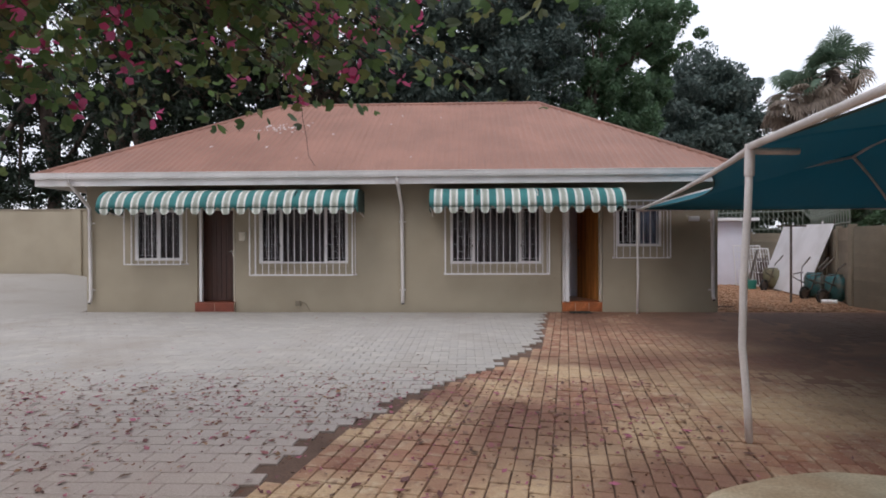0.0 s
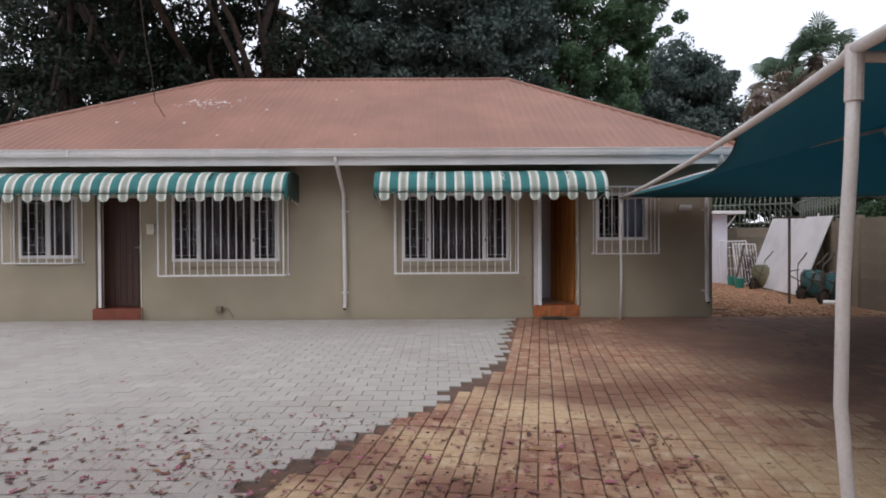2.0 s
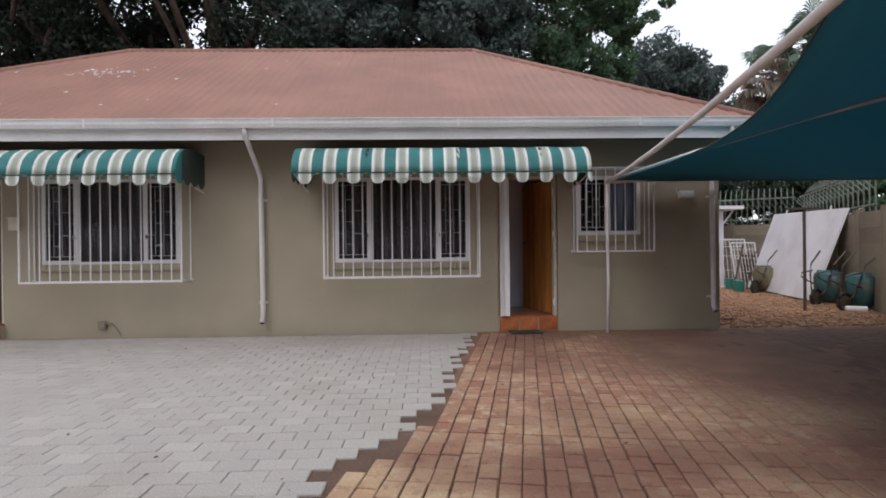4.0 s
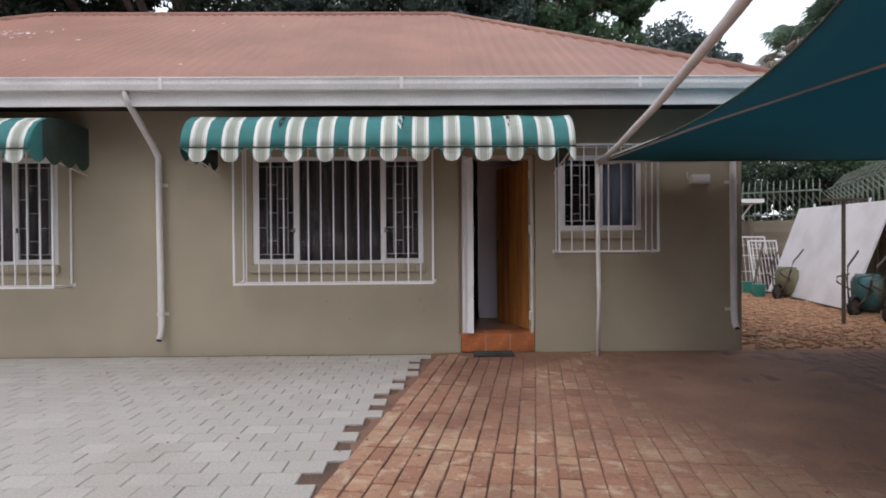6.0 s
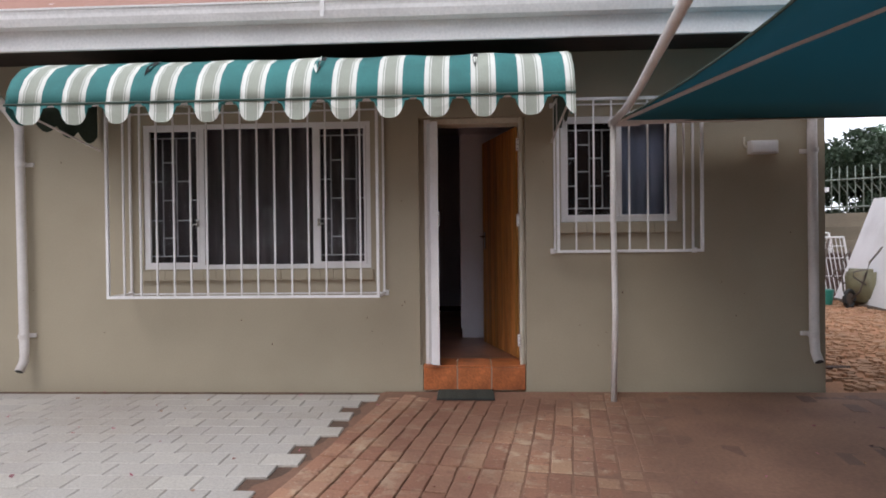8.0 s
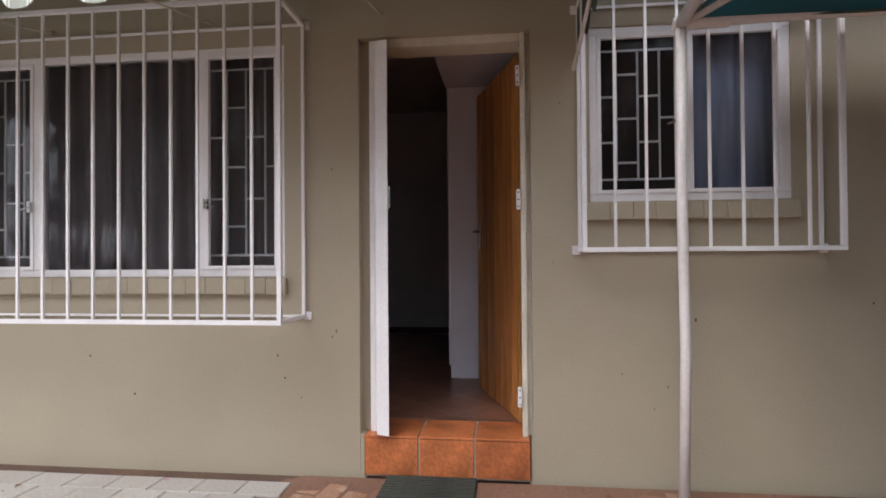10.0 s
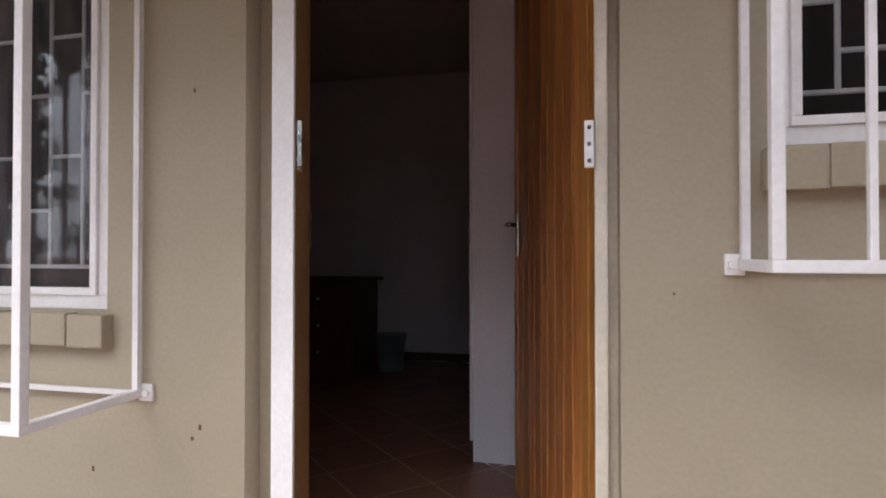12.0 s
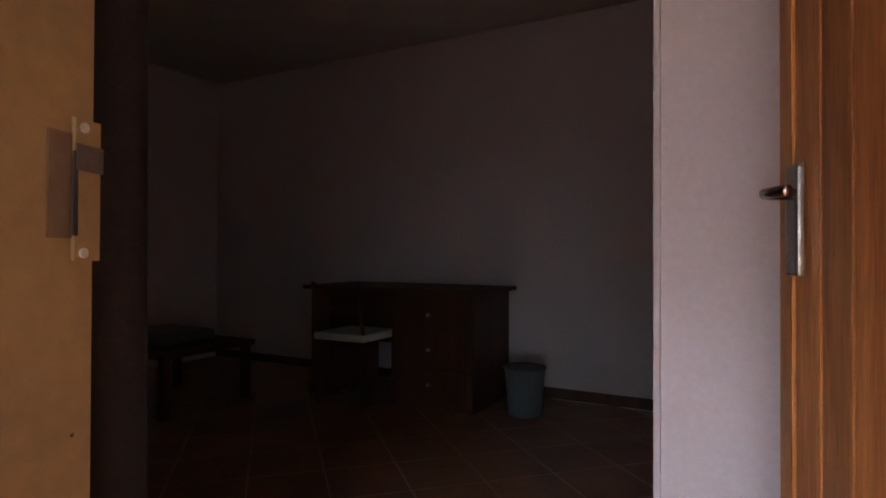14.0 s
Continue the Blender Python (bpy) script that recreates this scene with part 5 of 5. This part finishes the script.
# ---- thin soil washed over the bricks ----
xs, ys = np.arange(1.6, 9.2, 0.06), np.arange(-11.5, -0.02, 0.06)


def film(x, y):
    r2 = ((x - 4.95) / 1.25) ** 2 + ((y + 1.75) / 1.9) ** 2
    n1, n2 = noise.noise(Vector((x * 0.9, y * 0.9, 1))), noise.noise(Vector((x * 4, y * 4, 5)))
    main = 1.15 - r2 + 0.8 * n1 + 0.35 * n2
    n3 = noise.noise(Vector((x * 0.55, y * 0.75, 9)))
    broad = 2.2 * n3 + 0.5 * n2 - 1.15 + (0.3 * max(0, x - 3.0) if x < 6 else 0.9 - 1.2 * (x - 6))
    edge = 0.5 - abs(x - edge_x(y) - 0.05) * 6 + 0.6 * n2 + (0.4 if y < -4.5 else -2.5)
    foot = (y + 0.2) * 9 + 0.6 * n2 if x > 2.1 else -3
    t = max(main, min(broad, 0.35) if x > 3.5 + 0.4 * n2 else -3, min(edge, 0.35), min(foot, 1.0))
    return max(-0.02, min(0.0035, 0.006 * t - 0.001)) + 0.0012 * n2


sheet("soil_film", xs, ys, film, paint("washed_red_soil", (0.235, 0.125, 0.082), 0.9, 0.2, 1.4, 45, 0.3, stain=(0.17, 0.085, 0.058), amount=0.6, world=True))

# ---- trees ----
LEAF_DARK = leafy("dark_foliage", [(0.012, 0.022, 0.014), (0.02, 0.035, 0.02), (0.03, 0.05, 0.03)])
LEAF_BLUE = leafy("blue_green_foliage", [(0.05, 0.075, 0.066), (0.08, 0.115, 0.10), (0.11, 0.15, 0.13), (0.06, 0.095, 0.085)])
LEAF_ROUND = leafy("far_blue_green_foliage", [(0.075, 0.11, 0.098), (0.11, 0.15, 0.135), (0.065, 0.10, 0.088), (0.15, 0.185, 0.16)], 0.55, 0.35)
LEAF_MID = leafy("fresh_foliage", [(0.07, 0.135, 0.065), (0.10, 0.18, 0.095), (0.14, 0.23, 0.125), (0.08, 0.145, 0.085)], 0.55, 0.42)
LEAF_FAR = leafy("dull_foliage", [(0.035, 0.06, 0.035), (0.05, 0.08, 0.045), (0.07, 0.10, 0.06)])


def unit(v):
    return v / np.maximum(1e-6, np.linalg.norm(v, axis=1))[:, None]


def crown_quads(blobs, per, size, seed, lobes=26):
    """Leaves gathered in clumps through several blobs, with small gaps between the clumps."""
    rnd = np.random.RandomState(seed)
    bl = np.repeat(np.array(blobs, dtype=float), lobes, axis=0)
    rad = bl[:, [3, 3, 4]]
    c = bl[:, :3] + unit(rnd.normal(size=(len(bl), 3))) * rad * rnd.uniform(0.35, 1.05, (len(bl), 1))
    cr = rnd.uniform(0.16, 0.34, len(bl)) * bl[:, 3]
    c, cr = np.repeat(c, per, axis=0), np.repeat(cr, per)
    n = len(c)
    p = c + unit(rnd.normal(size=(n, 3))) * (cr * rnd.uniform(0.25, 1.0, n) ** 0.6)[:, None] * (1, 1, 0.75)
    a = unit(rnd.normal(size=(n, 3)))
    b = rnd.normal(size=(n, 3))
    b = unit(b - a * (a * b).sum(1)[:, None])
    a, b = a * (size * rnd.uniform(0.6, 1.3, n))[:, None], b * (size * rnd.uniform(0.3, 0.55, n))[:, None]
    return np.stack([p - a, p + b, p + a, p - b], axis=1)


def tree(name, x, y, trunk_h, r, blobs, leaf, per, size, seed, label, limbs=6, group="", lobes=26):
    t = thing(name, (x, y, 0), label, "tree", group)
    rnd = random.Random(seed)
    pts = [Vector((x, y, -0.1))]
    for k in range(1, 6):
        pts.append(Vector((x + rnd.gauss(0, 0.12) * k * 0.5, y + rnd.gauss(0, 0.1) * k * 0.5, trunk_h * k / 5)))
    part("trunk", tube(B(), pts, [r * (1.25 - 0.16 * k) for k in range(6)], 10), BARK, t, "", True)
    for k in range(limbs):
        c = blobs[k % len(blobs)]
        s = pts[2].lerp(pts[5], rnd.uniform(0, 1))
        e = Vector((c[0] + rnd.gauss(0, c[3] * 0.4), c[1] + rnd.gauss(0, c[3] * 0.4), c[2] + rnd.gauss(0, c[4] * 0.4)))
        m = s.lerp(e, 0.5) + Vector((rnd.gauss(0, 0.3), rnd.gauss(0, 0.3), 0.4))
        part("limb", tube(B(), [s, m, e], [r * 0.5, r * 0.32, r * 0.1], 7), BARK, t, "", True)
    ob = quads("crown", crown_quads(blobs, per, size, seed, lobes), leaf)
    ob.parent = t
    ob.matrix_parent_inverse = t.matrix_basis.inverted()
    return t


rt = random.Random(3)
for k, x in enumerate((-24, -20, -16.5, -13.5, -10.8, -8.2, -5.6)):
    y = 13 + rt.uniform(-1.5, 2.5)
    bl = [(x + rt.gauss(0, 1.2), y + rt.gauss(0, 1), z, rt.uniform(2.2, 2.9), rt.uniform(1.5, 2.1)) for z in (3.0, 4.6, 6.4, 8.2, 10.0, 11.8, 13.8)] + [(x + 1.5, y + 2.2, 4.5, 2.3, 1.8), (x - 1.5, y + 2.0, 8.6, 2.5, 2.0)]
    # overhanging clumps above the view, added to shade the west end of the roof
    if -11 < x:
        bl += [(x - 0.8, y - 3.6, 10.9, 2.6, 1.5), (x - 0.4, y - 7.0, 11.2, 2.6, 1.4)]
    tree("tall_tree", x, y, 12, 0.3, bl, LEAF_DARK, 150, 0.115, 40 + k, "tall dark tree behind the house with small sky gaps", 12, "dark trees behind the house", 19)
for k, (x, y) in enumerate(((-2.8, 13.5), (0.4, 12.8), (3.0, 14.0))):
    bl = [(x + rt.gauss(0, 0.6), y + rt.gauss(0, 0.5), z, 2.6, 1.9) for z in (3.6, 4.8, 6, 7.4, 8.8, 10.4, 12, 13.6)]
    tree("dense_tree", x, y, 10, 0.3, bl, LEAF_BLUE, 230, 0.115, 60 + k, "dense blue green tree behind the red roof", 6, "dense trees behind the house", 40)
tree("spreading_tree", 6.6, 16, 9, 0.25, [(5.0, 16, 5.4, 2.2, 1.5), (5.2, 16, 7.4, 2.4, 1.6), (6.8, 16.6, 7.6, 2.0, 1.4), (7.6, 16.6, 9.8, 2.0, 1.3), (8.6, 16.2, 7.2, 1.7, 1.0), (8.2, 16.2, 11.9, 1.9, 1.2), (7.6, 16, 6.2, 1.9, 1.3), (6.2, 16.5, 9.3, 2.6, 1.6), (8.8, 16, 8.9, 1.8, 1.1), (9.9, 15.6, 12.0, 1.9, 1.3), (6.4, 16, 11.6, 2.6, 1.6), (7.6, 16.4, 13.6, 2.8, 1.6), (4.2, 16, 11, 2.4, 1.8), (8.4, 16, 4.6, 1.8, 1.2), (9.6, 15.8, 10.4, 1.3, 0.8)],
     LEAF_MID, 200, 0.115, 81, "spreading fresh green tree with open layered branches", 12)
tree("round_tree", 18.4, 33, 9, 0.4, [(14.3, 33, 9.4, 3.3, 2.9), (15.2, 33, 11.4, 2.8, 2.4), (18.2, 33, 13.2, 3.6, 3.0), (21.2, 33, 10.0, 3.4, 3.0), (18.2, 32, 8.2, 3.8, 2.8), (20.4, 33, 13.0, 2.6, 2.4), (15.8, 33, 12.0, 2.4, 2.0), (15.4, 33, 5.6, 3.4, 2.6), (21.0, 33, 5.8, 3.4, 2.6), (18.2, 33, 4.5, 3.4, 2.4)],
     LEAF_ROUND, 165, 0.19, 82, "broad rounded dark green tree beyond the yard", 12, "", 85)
for k, (x, y, z) in enumerate(((11.2, 14.0, 4.4), (9.6, 14.4, 4.8), (12.8, 13.2, 4.6), (7.4, 14.6, 4.6), (14.2, 10.6, 4.0), (16.0, 9.0, 4.2), (15.4, 5.5, 3.9), (16.6, 12.5, 4.6), (13.4, 14.6, 4.4), (8.6, 15.2, 4.4), (16.0, 2.4, 3.8), (6.6, 15.6, 4.0), (15.0, 11.8, 3.6), (15.6, 7.4, 3.3))):
    tree("shrub", x, y, z * 0.6, 0.08, [(x, y, z * 0.35, 1.5, 1.1), (x + 0.9, y + 0.4, z * 0.7, 1.3, 1.0), (x - 0.8, y, z * 0.8, 1.2, 0.9)], LEAF_MID if k % 2 else LEAF_FAR, 210, 0.075, 90 + k,
         "green shrub behind the palisade fence", 4, "shrubs behind the fence")
# unseen trees, added to cut sky light on facade, panes and carport
for k, (x, y) in enumerate(((12.5, -3.2), (12.6, -8.5), (6.6, -17.5), (-13, -17.5), (-8.6, -17.5), (-4.6, -18), (-0.9, -18.2), (2.9, -18), (10.6, -17), (-18, -15))):
    tree("garden_tree", x, y, 4, 0.2, [(x, y, 2.6, 2.4, 1.8), (x + 0.4, y - 0.6, 4.6, 2.5, 1.9), (x - 0.4, y - 0.4, 6.4, 2.4, 1.8), (x, y - 0.4, 8.2, 2.2, 1.6)], LEAF_DARK, 90, 0.15, 110 + k,
         "unseen leafy tree added to block sky light round the yard", 5, "garden trees round the yard")


def palm(x, y, zc):
    t = thing("palm_tree", (x, y, 0), "tall fan palm with green fans above dry brown fronds", "palm tree")
    part("trunk", tube(B(), [(x, y, -0.1), (x + 0.1, y, zc * 0.5), (x, y, zc)], [0.32, 0.26, 0.3], 12), BARK, t, "", True)
    part("side_trunk", tube(B(), [(x - 0.2, y, zc * 0.55), (x - 1.5, y, zc * 0.7), (x - 1.9, y, zc - 1.5)], [0.26, 0.24, 0.26], 12), BARK, t, "", True)
    rnd = random.Random(12)
    green = leafy("palm_green", [(0.07, 0.12, 0.08), (0.11, 0.17, 0.115), (0.15, 0.21, 0.14)])
    dry = leafy("palm_dry", [(0.22, 0.17, 0.135), (0.34, 0.27, 0.22), (0.17, 0.13, 0.10)])
    for kind, count, el0, el1, mat, dx, dz, reach in (("fan", 44, -0.5, 1.5, green, 0, 0, 1.45), ("dry_fan", 34, -1.35, 0.1, dry, -0.1, -0.3, 1.4),
                                                      ("dry_fan", 30, -1.3, 0.5, dry, -2.0, -1.5, 1.2), ("fan", 14, -0.1, 1.4, green, -1.9, -1.15, 1.15)):
        for k in range(count):
            az, el = rnd.uniform(0, 6.283), rnd.uniform(el0, el1)
            d = Vector((math.cos(az) * math.cos(el), math.sin(az) * math.cos(el), math.sin(el)))
            s = Vector((-math.sin(az), math.cos(az), 0))
            u = d.cross(s)
            roll = rnd.uniform(-0.9, 0.9)
            s, u = s * math.cos(roll) + u * math.sin(roll), u * math.cos(roll) - s * math.sin(roll)
            base = Vector((x + dx, y, zc + dz))
            hub = base + d * rnd.uniform(0.35, 0.95) * reach
            bm = B()
            tube(bm, [base, hub], 0.02, 4)
            n, R = 15, rnd.uniform(0.42, 0.62) * reach
            droop = rnd.uniform(0.1, 0.25) if kind == "fan" else rnd.uniform(0.25, 0.5)
            for i in range(n):
                a = (i / (n - 1) - 0.5) * 3.7
                e = d * math.cos(a) + s * math.sin(a)
                perp = d * -math.sin(a) + s * math.cos(a)
                mid = hub + e * R * 0.6 + u * 0.03 - Vector((0, 0, droop * 0.15))
                tip = hub + e * R * rnd.uniform(0.85, 1.1) - Vector((0, 0, droop))
                bm.faces.new([bm.verts.new(q) for q in (hub, mid + perp * 0.05, tip, mid - perp * 0.05)])
            part(kind, bm, mat, t)


palm(17.8, 15.4, 9.75)


# ---- the flowering tree that hangs over the start of the walk ----
def flowering_tree():
    t = thing("flowering_tree", (-5.2, -11.8, 0), "flowering tree with green leaves and magenta blossoms on low branches", "tree")
    part("trunk", tube(B(), [(-5.2, -11.8, -0.1), (-5.1, -11.6, 1.2), (-4.8, -11.3, 2.4), (-4.4, -10.9, 3.4)], [0.2, 0.17, 0.14, 0.1], 12), BARK, t, "", True)
    rnd = random.Random(21)
    vs, fs = [], []
    twigs, flowers = B(), []

    def low(x, y):
        return 1.97 + 0.10 * max(0, x + 1.6) ** 1.5 + 0.2 * math.exp(-((x + 0.95) / 0.6) ** 2) + 0.07 * math.sin(x * 3.1 + y * 2)
    petals = leafy("magenta_petals", [(0.50, 0.04, 0.14), (0.62, 0.08, 0.22), (0.72, 0.16, 0.36)], 0.6, 0.5)
    lf = leafy("two_lobed_leaf", [(0.06, 0.11, 0.045), (0.10, 0.17, 0.06), (0.15, 0.24, 0.08), (0.20, 0.19, 0.07), (0.09, 0.13, 0.08)], 0.5, 0.45)

    def leaf(p, s):
        a = Vector((rnd.gauss(0, 1), rnd.gauss(0, 1), rnd.gauss(-0.7, 0.5))).normalized()
        b = a.orthogonal().normalized()
        b = (b * math.cos(rnd.uniform(0, 3)) + a.cross(b) * math.sin(rnd.uniform(0, 3))).normalized()
        n = a.cross(b) * 0.25
        k = len(vs)
        for u, v, w in ((0, 0, 0), (0.45, 0.55, 1), (1.0, 0.62, 1.2), (1.35, 0.35, 0.8), (1.0, 0, 0), (1.35, -0.35, 0.8), (1.0, -0.62, 1.2), (0.45, -0.55, 1)):
            vs.append(tuple(p + a * (u * s) + b * (v * s) + n * (w * s * 0.5)))
        fs.extend([(k, k + 1, k + 2, k + 3, k + 4), (k, k + 4, k + 5, k + 6, k + 7)])
    root = Vector((-4.4, -10.9, 3.3))
    ends = []
    for k in range(210):
        x = rnd.uniform(-4.6, 0.75) if k % 4 else rnd.uniform(-4.0, -0.5)
        y = rnd.uniform(-10.1, -8.45)
        z = low(x, y) + abs(rnd.gauss(0, 0.42)) + rnd.uniform(0.0, 0.45)
        ends.append(Vector((x, y, z)))
    for k, e in enumerate(ends):
        m = root.lerp(e, 0.5) + Vector((0, 0, 0.7 + rnd.uniform(-0.1, 0.3)))
        m.z = max(m.z, 2.6)
        q = m.lerp(e, 0.6) + Vector((rnd.gauss(0, 0.06), rnd.gauss(0, 0.06), 0.08))
        tube(twigs, [root, m, q, e], [0.022, 0.013, 0.006, 0.003], 5)
        for j in range(52):
            p = m.lerp(e, rnd.uniform(0.35, 1.05)) + Vector((rnd.gauss(0, 0.16), rnd.gauss(0, 0.16), rnd.gauss(0, 0.10)))
            if p.z < low(p.x, p.y) - 0.02 or p.y < -10.4 or p.y > -8.3:
                continue
            leaf(p, rnd.uniform(0.03, 0.062))
        if rnd.random() < 0.55:
            flowers.append(e)
    tagged(part("fine_branch", twigs, BARK, t, "", True), kind="stuff")
    part("hanging_twig", tube(B(), [(-1.9, -7.6, 3.9), (-1.5, -6.6, 3.65), (-1.37, -6.25, 3.2), (-1.35, -6.2, 2.8), (-1.31, -6.2, 2.6), (-1.29, -6.2, 2.4), (-1.22, -6.2, 2.29)], 0.0035, 5), BARK, t)
    ob = raw("crown", vs, fs, lf)
    ob.parent, ob.matrix_parent_inverse = t, t.matrix_basis.inverted()
    for f in flowers:
        bm = B()
        for j in range(rnd.randint(5, 12)):
            c = f + Vector((rnd.gauss(0, 0.028), rnd.gauss(0, 0.028), rnd.gauss(0, 0.03)))
            a = Vector((rnd.gauss(0, 1), rnd.gauss(0, 1), rnd.gauss(0.1, 1))).normalized()
            b = a.orthogonal().normalized()
            l, w = rnd.uniform(0.035, 0.062), rnd.uniform(0.013, 0.024)
            bm.faces.new([bm.verts.new(c + q) for q in (a * 0, a * l * 0.5 + b * w, a * l + b * w * 0.6, a * l * 1.1, a * l - b * w * 0.6, a * l * 0.5 - b * w)])
        part("blossom", bm, petals, t)


flowering_tree()

# ---- fallen leaves and petals ----
LITTER = leafy("fallen_leaf", [(0.07, 0.04, 0.03), (0.24, 0.07, 0.07), (0.18, 0.08, 0.045), (0.45, 0.13, 0.2), (0.10, 0.06, 0.04), (0.32, 0.17, 0.08), (0.20, 0.11, 0.08)], 0.8, 0.0)
vs, fs = [], []
rl = random.Random(31)
for k in range(6600):
    if k < 5800:
        y = -5.6 - abs(rl.gauss(0, 1.9)) - rl.random() * 1.3
        x = rl.uniform(-7.5, 2.4)
    else:
        x, y = rl.uniform(-9, 8.5), rl.uniform(-11, -0.05)
    if y < -13.2:
        continue
    s, a = rl.uniform(0.008, 0.03) * (1.7 if k % 9 == 0 else 1.0) * (1.0 if k < 5800 else 0.65), rl.uniform(0, 6.28)
    b = len(vs)
    for u, v in ((-1, 0), (-0.2, 0.5), (1, 0.1), (0.1, -0.45)):
        vs.append((x + s * (u * math.cos(a) - v * math.sin(a)), y + s * (u * math.sin(a) + v * math.cos(a)), 0.004 + rl.uniform(0, 0.014) + rise(x, y)))
    fs.append((b, b + 1, b + 2, b + 3))
tagged(raw("fallen_leaves", vs, fs, LITTER), "brown and pink fallen leaves and petals on the paving", "leaves", kind="stuff")

lay(bricks, PW / 2 - 0.0045, PL / 2 - 0.0055, BRICK_ONE, BRICK_MANY, "brick_paving", "red_paving_bricks", "worn red paving bricks, pale patches, soil film and painted carport shade", 2.6, -4.2)
lay(greys, GL / 2 - 0.0016, GW / 2 - 0.0016, GREY_ONE, GREY_MANY, "grey_paving", "grey_paving_blocks", "pale grey interlocking concrete paving blocks", 0.9, -4.6)
